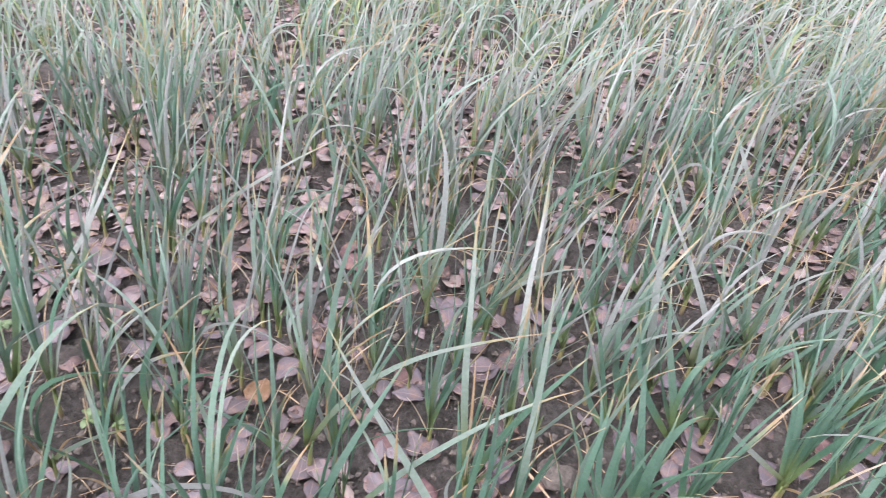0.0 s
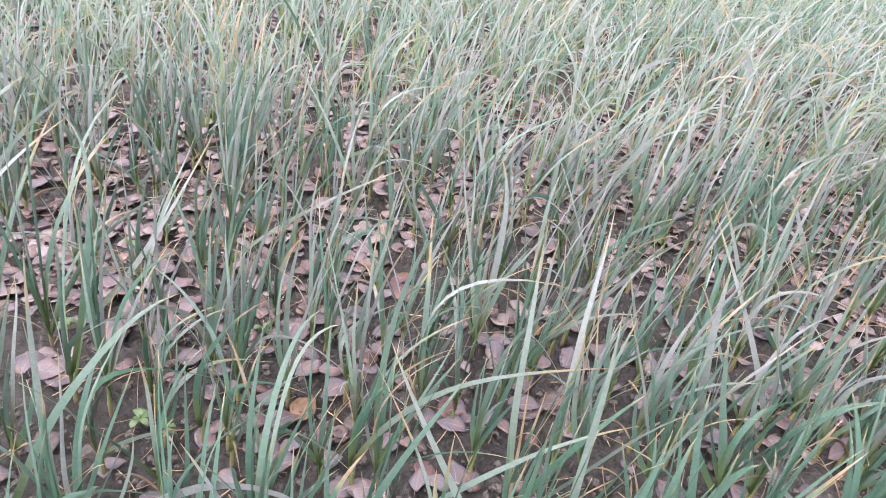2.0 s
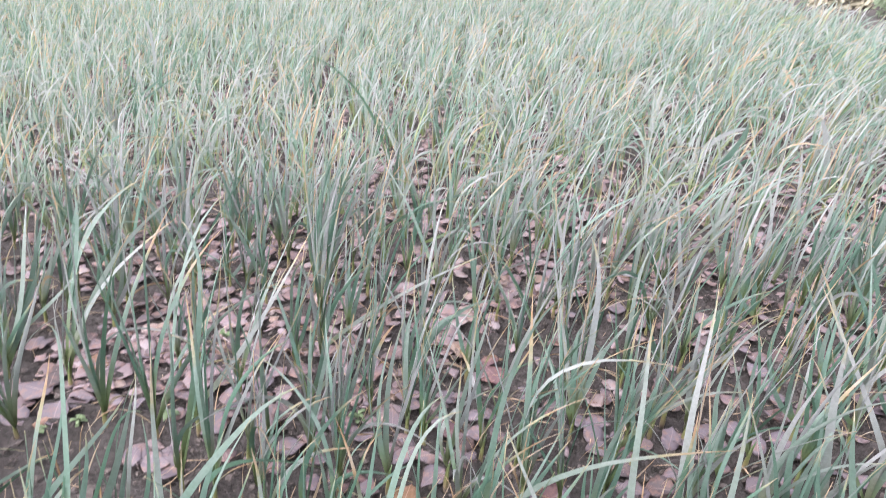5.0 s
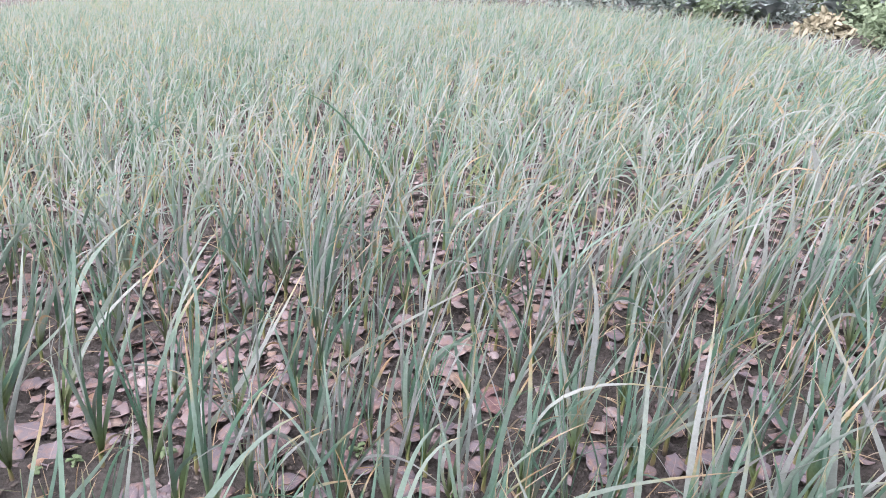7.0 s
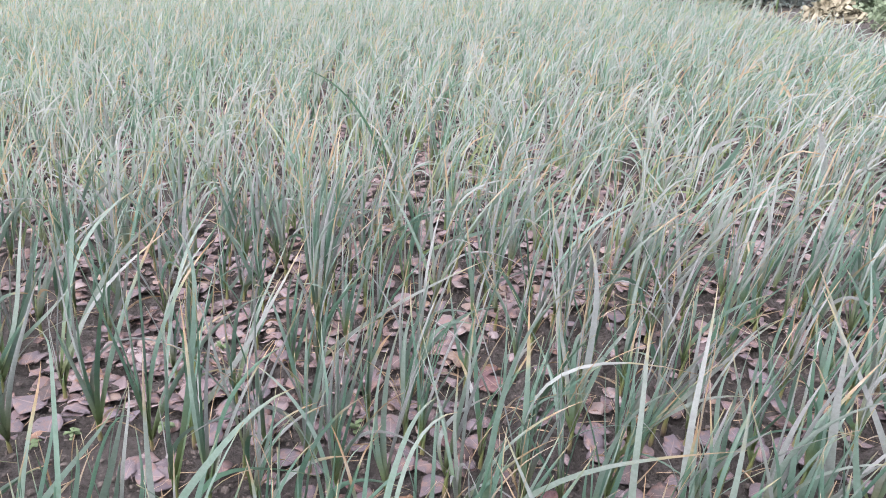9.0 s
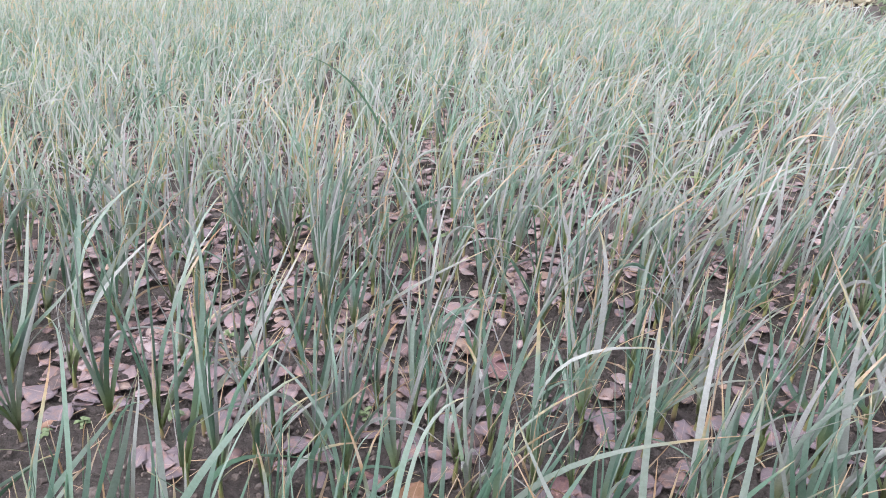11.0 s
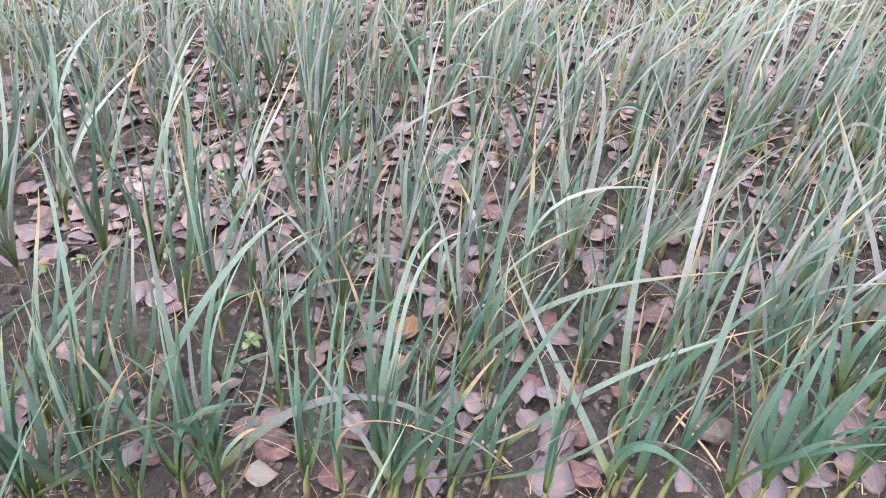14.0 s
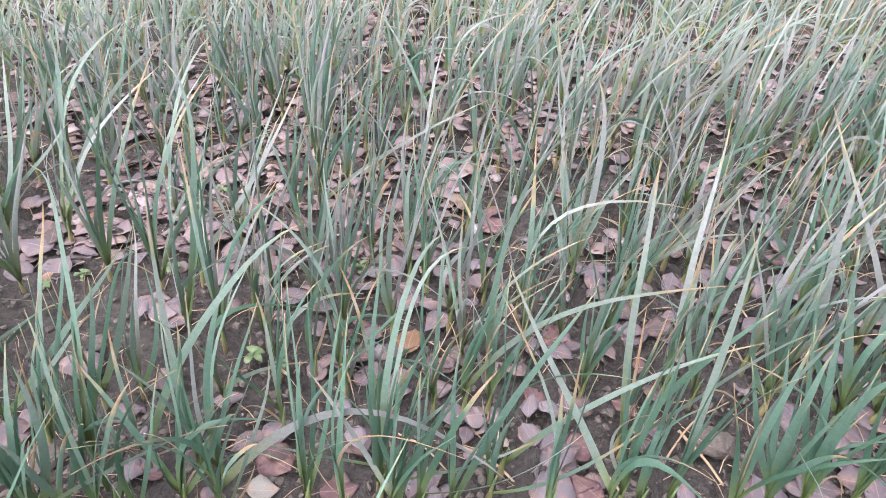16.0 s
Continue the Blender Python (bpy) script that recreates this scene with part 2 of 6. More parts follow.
def build_ground():
    # one sheet, fine in the bed and coarse towards the horizon
    u = np.linspace(-1, 1, 381)
    gx = 0.4 * u * 3.2 + np.sign(u) * 900 * np.abs(u) ** 14 + 4.0 * u ** 5
    gy = 1.4 + 0.4 * u * 3.2 + np.sign(u) * 900 * np.abs(u) ** 14 + 4.0 * u ** 5
    X, Y = np.meshgrid(gx, gy)
    fade = np.clip(1.6 - np.hypot(X, Y - 1.4) / 6.0, 0, 1)
    g = np.random.default_rng(3)
    rough = g.normal(0, 0.0022, X.shape)
    # crumbly lumps at two sizes
    for size, high in ((2, 0.0065), (5, 0.0085)):
        cells = g.normal(0, high, (len(u) // size + 2, len(u) // size + 2))
        k = np.arange(len(u)) / size
        a, f = k.astype(int), (k % 1) ** 2 * (3 - 2 * (k % 1))
        rows = cells[a] * (1 - f)[:, None] + cells[a + 1] * f[:, None]
        rough += rows[:, a] * (1 - f) + rows[:, a + 1] * f
    rough = (rough - 0.006) * np.clip((0.8 - np.maximum(np.abs(X), np.abs(Y - 1.4)) / 2.6) / 0.25, 0, 1)
    Z = (lump(X, Y) + rough) * fade
    n = len(u)
    verts = np.stack([X, Y, Z], -1).reshape(-1, 3)
    i = np.arange(n * n).reshape(n, n)
    faces = np.stack([i[:-1, :-1], i[:-1, 1:], i[1:, 1:], i[1:, :-1]], -1).reshape(-1, 4)
    me = bpy.data.meshes.new("ground")
    me.from_pydata(verts.tolist(), [], faces.tolist())
    me.polygons.foreach_set("use_smooth", [True] * len(me.polygons))
    me.materials.append(SOIL)
    ob = new("ground", me)
    tagged(ob, "dark grey-brown loose garden soil with crumbs and small hollows", "ground", kind="structure")


build_ground()


# ---- helpers for plants ----
def mesh_object(name, verts, faces, mat, parent=None, label="", uv=None, traits=None, smooth=True, ridges=0):
    me = bpy.data.meshes.new(name)
    me.from_pydata(verts, [], faces)
    if uv is not None:
        loops = np.empty(len(me.loops), dtype=np.int32)
        me.loops.foreach_get("vertex_index", loops)
        layer = me.uv_layers.new(name="UVMap")
        layer.data.foreach_set("uv", np.asarray(uv, dtype=np.float32)[loops].ravel())
        if traits is not None:
            layer = me.uv_layers.new(name="traits")
            layer.data.foreach_set("uv", np.asarray(traits, dtype=np.float32)[loops].ravel())
    if smooth:
        me.polygons.foreach_set("use_smooth", [True] * len(me.polygons))
    if ridges:
        # creases along the margins of the blade
        ends = np.empty(2 * len(me.edges), dtype=np.int32)
        me.edges.foreach_get("vertices", ends)
        ends = ends.reshape(-1, 2) % ridges
        flag = me.attributes.new("sharp_edge", "BOOLEAN", "EDGE")
        flag.data.foreach_set("value", (ends[:, 0] == ends[:, 1]) & (ends[:, 0] % 2 == 0))
    me.materials.append(mat)
    ob = new(name, me)
    if parent is not None:
        ob.parent = parent
    if label:
        ob["label"] = label
    return ob


def blade_arrays(foot, mid, tip, width, face, twist, segments, ring, fold=0.22):
    """Many blades at once: arrays of curves (n, 3), widths (n), facing angles (n). Returns verts (n, segments + 1, ring, 3)."""
    s = np.linspace(0, 1, segments + 1)[None, :, None]
    c = 2 * mid - (foot + tip) / 2
    f, c, t = foot[:, None], c[:, None], tip[:, None]
    p = (1 - s) ** 2 * f + 2 * s * (1 - s) * c + s ** 2 * t
    # no blade is a clean arc: it wavers, and its tip hangs
    sway = np.stack([np.cos(face * 3.0), np.sin(face * 3.0), 0 * face], -1)[:, None]
    size = np.linalg.norm(tip - foot, axis=1)[:, None, None]
    p = p + sway * 0.012 * size * s * np.sin(7.5 * s + (face * 9.0)[:, None, None])
    hang = 0.03 * (0.5 + 0.5 * np.sin(face * 17.0))[:, None, None] * size
    p[:, :, 2:] -= hang * np.clip((s - 0.72) / 0.28, 0, 1) ** 2
    d = np.gradient(p, axis=1)
    d = d / np.maximum(np.linalg.norm(d, axis=2, keepdims=True), 1e-6)
    ang = face[:, None] + twist[:, None] * s[:, :, 0]
    out = np.stack([np.cos(ang), np.sin(ang), np.zeros_like(ang)], -1)
    side = np.cross(d, out)
    side = side / np.maximum(np.linalg.norm(side, axis=2, keepdims=True), 1e-6)
    up = np.cross(side, d)
    prof = (0.78 + 0.22 * np.clip(s[0, :, 0] / 0.25, 0, 1)) * (1 - s[0, :, 0] ** 2.1) ** 0.9 + 0.03
    w = (width[:, None] * prof[None, :])[:, :, None] / 2
    if ring == 4:
        pts = [p + side * w, p - up * w * fold - up * 0.0006, p - side * w, p - up * w * fold * 0.45 + up * 0.0006]
    else:
        pts = [p + side * w, p - up * w * fold, p - side * w]
    return np.stack(pts, 2)


def blade_faces(segments, ring):
    faces = []
    for k in range(segments):
        for r in range(ring if ring == 4 else ring - 1):
            q = (r + 1) % ring
            faces.append((k * ring + r, k * ring + q, (k + 1) * ring + q, (k + 1) * ring + r))
    if ring == 4:
        faces.append((0, 3, 2, 1))
        e = segments * ring
        faces.append((e, e + 1, e + 2, e + 3))
    return faces


SEG = 12
FACES = blade_faces(SEG, 4)
BLADE_UV = [(u, k / SEG) for k in range(SEG + 1) for u in (0.0, 0.5, 1.0, 0.5)]


def garlic_blade(plant, foot, mid, tip, width, face, twist, hue, dry):
    arr = [np.array([v], dtype=float) for v in (foot, mid, tip)]
    v = blade_arrays(*arr, np.array([width]), np.array([face]), np.array([twist]), SEG, 4)
    name, label = ("leaf", "")
    if dry > 0.85:
        label = "withered straw-yellow blade"
    elif dry > 0.25:
        label = "blade with a dried orange-yellow end"
    return mesh_object(name, v.reshape(-1, 3).tolist(), FACES, GARLIC, plant, label, BLADE_UV, [(hue, dry)] * (4 * (SEG + 1)), ridges=4)


def garlic_stem(plant, height, radius, lean):
    rings, sides = 7, 8
    verts, faces = [], []
    for k in range(rings):
        s = k / (rings - 1)
        r = radius * (1.2 - 1.0 * s ** 1.6 if k else 1.0)
        for j in range(sides):
            a = 2 * math.pi * j / sides
            flat = 1.0 - 0.25 * s
            verts.append((lean * s * s * height + r * math.cos(a), r * flat * math.sin(a), -0.012 + s * (height + 0.012)))
    for k in range(rings - 1):
        for j in range(sides):
            i = (j + 1) % sides
            faces.append((k * sides + j, k * sides + i, (k + 1) * sides + i, (k + 1) * sides + j))
    faces.append(tuple(range((rings - 1) * sides, rings * sides)))
    faces.append(tuple(reversed(range(sides))))
    return mesh_object("stem", verts, faces, STEM, plant)


LABELS = ("blue-green garlic plant with narrow blades leaning over leaf litter",
          "young garlic plant with dried yellow tips standing in dark soil",
          "garlic plant with grey-green waxy blades and a yellow stem foot")


def mixed_hue(rng, low, high):
    """A plant carries green inner blades and waxy grey outer ones."""
    return rng.uniform(0.72, 0.88) if rng.random() < 0.41 and high > 0.5 else rng.uniform(low, high) * 0.7


def bloom_and_light(rng, x, y, wax_and_light):
    """A blade's paleness: its waxy coat, with the near margin's dimmer light painted in."""
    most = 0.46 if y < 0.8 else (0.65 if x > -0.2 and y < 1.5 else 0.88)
    return min(wax_and_light[0], most + 0.35, 0.78) * (0.72 if y < 0.75 and wax_and_light[0] < 0.9 else 1) if wax_and_light else rng.uniform(0.0 if y < 0.8 else 0.1, most)


def withered_blade(plant, rng, stem):
    """A short dead blade at the foot of the plant, bent over to the soil."""
    a, L = rng.uniform(0, 2 * math.pi), rng.uniform(0.07, 0.15)
    c, s = math.cos(a), math.sin(a)
    garlic_blade(plant, (0, 0, stem * 0.4), (0.5 * L * c, 0.5 * L * s, rng.uniform(0.04, 0.09)), (L * c, L * s, rng.uniform(0.006, 0.05)),
                 rng.uniform(0.003, 0.006), rng.uniform(0, 6.28), rng.uniform(-2, 2), rng.random(), 1.0)


def garlic(x, y, *blades, stem=0.075):
    """A garlic plant at (x, y). Each blade: sideways reach and height of its tip, the same of its middle, lean
    away per metre of height, width in millimetres, dried share,
    and for some its paleness, waxy coat and light together."""
    rng = random.Random(round(x * 7919 + y * 104729, 4))
    plant = new("garlic_plant")
    plant.location = (x, y, float(lump(x, y)))
    tagged(plant, LABELS[rng.randrange(3)], "garlic plant", "garlic plants in the bed")
    garlic_stem(plant, stem, 0.0040 + 0.0014 * rng.random(), 0.15)
    for bx, bz, mx, mz, away, mm, dry, *wax_and_light in blades:
        foot = (0.05 * stem, 0, stem * rng.uniform(0.35, 0.95))
        garlic_blade(plant, foot, (mx, away * mz, mz), (bx, away * bz, bz), mm / (1600 if dry > 0.7 else 1060), rng.uniform(-2.4, -0.7), rng.uniform(-0.9, 0.9), bloom_and_light(rng, x, y, wax_and_light), dry)
    for k in range(rng.choice((0, 0, 1, 1, 2))):
        withered_blade(plant, rng, stem)
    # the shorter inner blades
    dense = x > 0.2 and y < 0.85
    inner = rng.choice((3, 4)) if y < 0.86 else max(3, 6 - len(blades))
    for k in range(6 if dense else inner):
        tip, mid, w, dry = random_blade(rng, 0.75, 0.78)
        # near inner blades take darker hues, for the dimmer light there
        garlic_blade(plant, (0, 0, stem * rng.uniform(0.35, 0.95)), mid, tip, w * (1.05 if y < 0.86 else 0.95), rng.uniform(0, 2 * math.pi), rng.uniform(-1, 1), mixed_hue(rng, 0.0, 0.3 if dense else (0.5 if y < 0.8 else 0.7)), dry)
    return plant


def random_blade(rng, reach=1.0, long=1.0):
    """Tip and middle of a blade that leans with the wind, towards +x."""
    length = rng.uniform(0.27, 0.48) * long
    az = rng.gauss(0.0, 0.8) if rng.random() > 0.25 else rng.uniform(-3.14, 3.14)
    lean = abs(rng.gauss(0.34, 0.22)) * reach
    droop = max(0.0, rng.gauss(0.03, 0.15)) if rng.random() > 0.12 else rng.uniform(0.5, 1.4)
    mid_a, end_a = lean * 0.8, lean + droop
    h1, v1 = 0.5 * length * math.sin(mid_a), 0.5 * length * math.cos(mid_a)
    h2, v2 = h1 + 0.5 * length * math.sin(end_a), v1 + 0.5 * length * math.cos(end_a)
    ca, sa = math.cos(az), math.sin(az)
    dry = rng.choice((0.02, 0.04, 0.06, 0.08, 0.1, 0.15, 0.2, 0.3)) if rng.random() > 0.05 else 1.0
    wide = rng.uniform(0.0056, 0.0118) * (0.5 if dry == 1.0 else 1.0)
    return (h2 * ca, h2 * sa, v2 + 0.04), (h1 * ca, h1 * sa, v1 + 0.05), wide, dry


def garlic_variant(seed, low=0.12, high=0.86):
    rng = random.Random(seed)
    plant = new("garlic_plant")
    tagged(plant, LABELS[seed % 3], "garlic plant", "garlic plants in the bed")
    stem = rng.uniform(0.05, 0.095)
    for k in range(rng.choice((0, 1, 1, 2))):
        withered_blade(plant, rng, stem)
    garlic_stem(plant, stem, rng.uniform(0.0036, 0.0052), 0.1)
    for k in range(rng.choice((7, 8, 8, 9, 9, 10))):
        tip, mid, w, dry = random_blade(rng)
        garlic_blade(plant, (0.005, 0, stem * rng.uniform(0.35, 0.95)), mid, tip, w, rng.uniform(0, 2 * math.pi), rng.uniform(-1, 1), mixed_hue(rng, low, high), dry)
    return plant


def blade_field(name, spots, rng, ring, segments, label, wide=1.0, spread=0.8, wax_and_light=0.88, blades=(5, 9), tall=1.0):
    """All the plants at the given spots, too many and too far to count, in one object."""
    n = len(spots)
    count = rng.integers(*blades, n)
    k = np.repeat(np.arange(n), count)
    m = len(k)
    base = np.c_[spots[k], np.zeros(m)]
    length = tall * rng.uniform(0.20, 0.43, m)
    az = np.where(rng.random(m) < 0.36, rng.uniform(-3.14, 3.14, m), rng.normal(0.0, spread, m))
    lean = np.abs(rng.normal(0.46, 0.26, m)) * np.clip(1.0 + 0.15 * base[:, 0], 0.85, 1.3)
    droop = np.where(rng.random(m) > 0.26, np.maximum(0, rng.normal(0.05, 0.20, m)), rng.uniform(0.4, 1.5, m))
    a1, a2 = lean * 0.8, lean + droop
    h1, v1 = 0.5 * length * np.sin(a1), 0.5 * length * np.cos(a1)
    h2, v2 = h1 + 0.5 * length * np.sin(a2), v1 + 0.5 * length * np.cos(a2)
    foot = base + np.c_[rng.normal(0, 0.004, (m, 2)), np.full(m, 0.0)]
    mid = base + np.c_[h1 * np.cos(az), h1 * np.sin(az), v1 + 0.04]
    tip = base + np.c_[h2 * np.cos(az), h2 * np.sin(az), v2 + 0.04]
    v = blade_arrays(foot, mid, tip, wide * rng.uniform(0.0055, 0.0105, m), rng.uniform(0, 6.28, m), rng.uniform(-1, 1, m), segments, ring)
    per = (segments + 1) * ring
    faces = np.array(blade_faces(segments, ring))
    allf = (faces[None] + (np.arange(m) * per)[:, None, None]).reshape(-1, 4)
    us = [0.0, 0.5, 1.0] if ring == 3 else [0.0, 0.5, 1.0, 0.5]
    uv = np.array([(u, s / segments) for s in range(segments + 1) for u in us])
    dry = rng.choice([0.03, 0.06, 0.1, 0.15, 0.25, 0.4, 1.0], m, p=[0.28, 0.26, 0.2, 0.12, 0.07, 0.03, 0.04])
    traits = np.repeat(np.c_[np.where(rng.random(m) < 0.05, 0.97, np.where(rng.random(m) < 0.4, rng.uniform(0.66, 0.86, m) * (0.8 + 0.2 * wax_and_light / 0.9), wax_and_light * rng.uniform(0.04, 0.75, m))), dry], per, axis=0)
    ob = mesh_object(name, v.reshape(-1, 3).tolist(), allf.tolist(), GARLIC, None, "", np.tile(uv, (m, 1)), traits, ridges=ring)
    return tagged(ob, label, "garlic plants", kind="stuff")


# ---- the bed ----
EDGE = ((3.25, 2.15), (2.72, 6.20), (2.32, 9.20), (0.55, 11.90), (-7.60, 16.60))


def inside_bed(x, y):
    """Whether a spot lies on the bed's side of its far, slanting edge."""
    ok = True
    for (ax, ay), (bx, by) in zip(EDGE, EDGE[1:]):
        ok = ok & ((bx - ax) * (y - ay) - (by - ay) * (x - ax) > 0)
    return ok


# gaps in the bed, where few plants came up
OPEN = ((-1.14, 1.23, 0.32, 0.21), (-1.56, 1.60, 0.13, 0.20), (-0.18, 1.30, 0.12, 0.16), (0.05, 2.29, 0.12, 0.20), (-0.94, 0.91, 0.18, 0.10), (-0.79, 1.25, 0.11, 0.14), (-0.31, 0.88, 0.09, 0.09), (0.21, 0.71, 0.07, 0.07), (0.06, 1.21, 0.09, 0.10), (0.44, 1.44, 0.08, 0.13), (0.92, 2.71, 0.10, 0.14), (0.94, 2.27, 0.10, 0.11), (-1.28, 1.65, 0.12, 0.10), (0.02, 2.42, 0.13, 0.13)
        )

# the plants that stand out, from the near edge of the view backwards
garlic(-0.830, 0.463, (0.086, 0.392, 0.017, 0.158, 0.07, 21.3, 0.05, 0.35))
garlic(-0.818, 0.474, (0.070, 0.357, 0.064, 0.220, 0.03, 14.5, 0.05, 0.60))
garlic(-0.733, 0.485, (-0.008, 0.411, -0.003, 0.202, 0.11, 14.7, 0.05, 0.50))
garlic(-0.803, 0.582, (0.035, 0.539, 0.051, 0.411, 0.16, 15.2, 0.05, 0.50), (0.204, 0.479, 0.136, 0.369, 0.02, 6.7, 0.03, 0.10), (0.091, 0.392, 0.055, 0.233, 0.11, 13.3, 0.05, 0.30))
garlic(-0.894, 0.606, (0.072, 0.444, 0.036, 0.275, 0.26, 11.2, 0.30, 0.60), (0.109, 0.438, 0.071, 0.265, 0.22, 8.0, 0.10, 0.30), (0.034, 0.338, 0.031, 0.182, 0.21, 11.5, 0.05, 0.20))
garlic(-0.980, 0.626, (0.241, 0.305, 0.149, 0.193, 0.06, 10.2, 0.25, 0.70), (0.290, 0.391, 0.163, 0.229, 0.15, 13.1, 0.08, 0.50))
garlic(-1.107, 0.738, (0.222, 0.200, 0.134, 0.149, 0.08, 7.0, 0.30, 0.60))
garlic(-0.702, 0.583, (0.323, 0.526, 0.154, 0.337, 0.05, 13.9, 0.10, 0.55))
garlic(-0.612, 0.520, (-0.001, 0.232, -0.020, 0.108, 0.03, 11.3, 0.03, 0.20), (0.049, 0.434, 0.033, 0.229, 0.06, 11.1, 0.05, 0.35), (0.145, 0.391, 0.074, 0.169, 0.26, 10.7, 0.05, 0.15))
garlic(-0.618, 0.593, (-0.020, 0.489, -0.022, 0.212, 0.23, 15.0, 0.15, 0.85))
garlic(-0.566, 0.567, (0.047, 0.388, -0.006, 0.202, 0.23, 16.3, 0.05, 0.30), (-0.020, 0.358, -0.027, 0.150, 0.22, 9.4, 0.10, 0.97), (0.119, 0.461, 0.037, 0.285, 0.05, 8.3, 0.08, 0.50))
garlic(-0.759, 0.880, (0.050, 0.536, -0.041, 0.332, 0.51, 13.0, 0.05, 0.42), (0.026, 0.539, 0.051, 0.361, 0.24, 12.0, 0.05, 0.32), (0.119, 0.534, 0.063, 0.321, 0.23, 10.8, 0.05, 0.30))
garlic(-1.179, 1.158, (0.043, 0.480, 0.039, 0.297, 0.24, 14.5, 0.05, 0.30), (0.210, 0.498, 0.061, 0.345, 0.25, 13.0, 0.10, 0.42), (0.341, 0.461, 0.148, 0.288, 0.02, 12.2, 0.20, 0.75), (0.367, 0.515, 0.146, 0.324, 0.17, 12.4, 0.10, 0.60))
garlic(-0.791, 0.734, (0.046, 0.358, 0.028, 0.225, 0.19, 10.5, 0.05, 0.97), (0.063, 0.299, 0.052, 0.143, 0.14, 11.7, 0.05, 0.30))
garlic(-0.845, 0.700, (0.156, 0.396, 0.090, 0.220, 0.05, 14.2, 0.05, 0.65))
garlic(-0.719, 0.506, (0.026, 0.243, 0.028, 0.126, 0.13, 9.5, 0.05, 0.30))
garlic(-0.670, 0.493, (0.113, 0.362, 0.052, 0.183, 0.03, 7.9, 0.15, 0.30))
garlic(-0.819, 0.460, (0.319, 0.230, 0.178, 0.161, 0.26, 10.8, 0.35, 0.75))
garlic(-0.775, 0.531, (0.126, 0.174, 0.073, 0.112, 0.24, 13.7, 0.05, 0.60))
garlic(-0.782, 0.479, (0.052, 0.230, 0.034, 0.134, 0.15, 8.7, 0.10, 0.40))
garlic(-0.415, 0.534, (0.021, 0.439, 0.010, 0.231, 0.08, 10.5, 0.05, 0.30), (0.020, 0.364, 0.017, 0.196, 0.25, 10.2, 0.05, 0.25), (0.069, 0.378, 0.048, 0.218, 0.16, 9.0, 0.05, 0.30), (-0.017, 0.379, -0.016, 0.223, 0.25, 7.6, 0.10, 0.20))
garlic(-0.306, 0.557, (0.004, 0.425, -0.008, 0.217, 0.24, 11.6, 0.05, 0.25), (0.099, 0.487, 0.033, 0.336, 0.14, 11.3, 0.08, 0.55), (0.118, 0.474, 0.050, 0.345, 0.12, 8.9, 0.08, 0.70), (0.120, 0.223, 0.049, 0.139, 0.17, 11.1, 0.05, 0.50))
garlic(-0.284, 0.530, (-0.104, 0.279, -0.048, 0.166, 0.12, 9.2, 0.20, 0.95))
garlic(-0.352, 0.517, (-0.038, 0.177, -0.027, 0.105, 0.05, 6.1, 1.00, 0.50))
garlic(-0.276, 0.531, (0.032, 0.165, 0.017, 0.088, 0.09, 7.8, 0.60, 0.50))
garlic(-0.313, 0.577, (-0.239, 0.102, -0.118, 0.078, 0.02, 9.2, 0.05, 0.70))
garlic(-0.535, 0.499, (0.072, 0.168, 0.038, 0.080, 0.01, 8.1, 0.80, 0.50), (0.129, 0.379, 0.087, 0.239, 0.01, 6.3, 0.10, 0.80))
garlic(-0.502, 0.678, (-0.020, 0.288, -0.010, 0.185, 0.18, 9.5, 0.30, 0.75))
garlic(-0.628, 0.726, (0.165, 0.133, 0.079, 0.104, 0.08, 9.1, 0.30, 0.80))
garlic(-0.551, 0.805, (0.171, 0.202, 0.057, 0.162, 0.15, 11.2, 0.25, 0.75), (0.036, 0.247, 0.026, 0.107, 0.13, 9.5, 0.05, 0.20))
garlic(-0.346, 0.722, (-0.046, 0.320, -0.014, 0.187, 0.10, 8.3, 0.50, 0.80))
garlic(-0.484, 0.813, (0.030, 0.148, 0.018, 0.094, 0.28, 9.5, 1.00, 0.50))
garlic(-0.413, 0.766, (0.042, 0.147, 0.027, 0.100, 0.05, 8.0, 0.50, 0.97))
garlic(-0.250, 0.734, (-0.008, 0.353, -0.017, 0.183, 0.12, 10.2, 0.03, 0.20), (0.023, 0.379, 0.009, 0.184, 0.06, 10.1, 0.05, 0.40))
garlic(-0.194, 0.542, (0.170, 0.412, 0.071, 0.206, 0.18, 16.1, 0.05, 0.30))
garlic(-0.155, 0.745, (0.117, 0.535, 0.015, 0.349, 0.14, 12.8, 0.06, 0.55), (0.029, 0.300, 0.010, 0.201, 0.10, 11.9, 0.05, 0.25), (0.114, 0.308, 0.055, 0.161, 0.21, 7.6, 0.10, 0.50), (-0.030, 0.265, -0.020, 0.140, 0.09, 8.5, 0.10, 0.90))
garlic(-0.052, 0.559, (-0.087, 0.402, -0.005, 0.201, 0.16, 7.4, 0.30, 0.80))
garlic(0.039, 0.575, (-0.173, 0.406, -0.067, 0.191, 0.25, 13.5, 0.05, 0.86))
garlic(-0.197, 0.740, (0.392, 0.327, 0.149, 0.243, 0.03, 11.5, 0.20, 0.75))
garlic(-0.241, 0.536, (0.225, 0.240, 0.132, 0.118, 0.02, 7.6, 0.10, 0.80))
garlic(-0.140, 0.578, (0.225, 0.228, 0.122, 0.093, 0.06, 8.0, 0.30, 0.50), (-0.018, 0.200, -0.003, 0.099, 0.21, 8.0, 0.10, 0.20))
garlic(-0.279, 0.551, (0.207, 0.168, 0.136, 0.111, 0.17, 6.0, 0.30, 0.80))
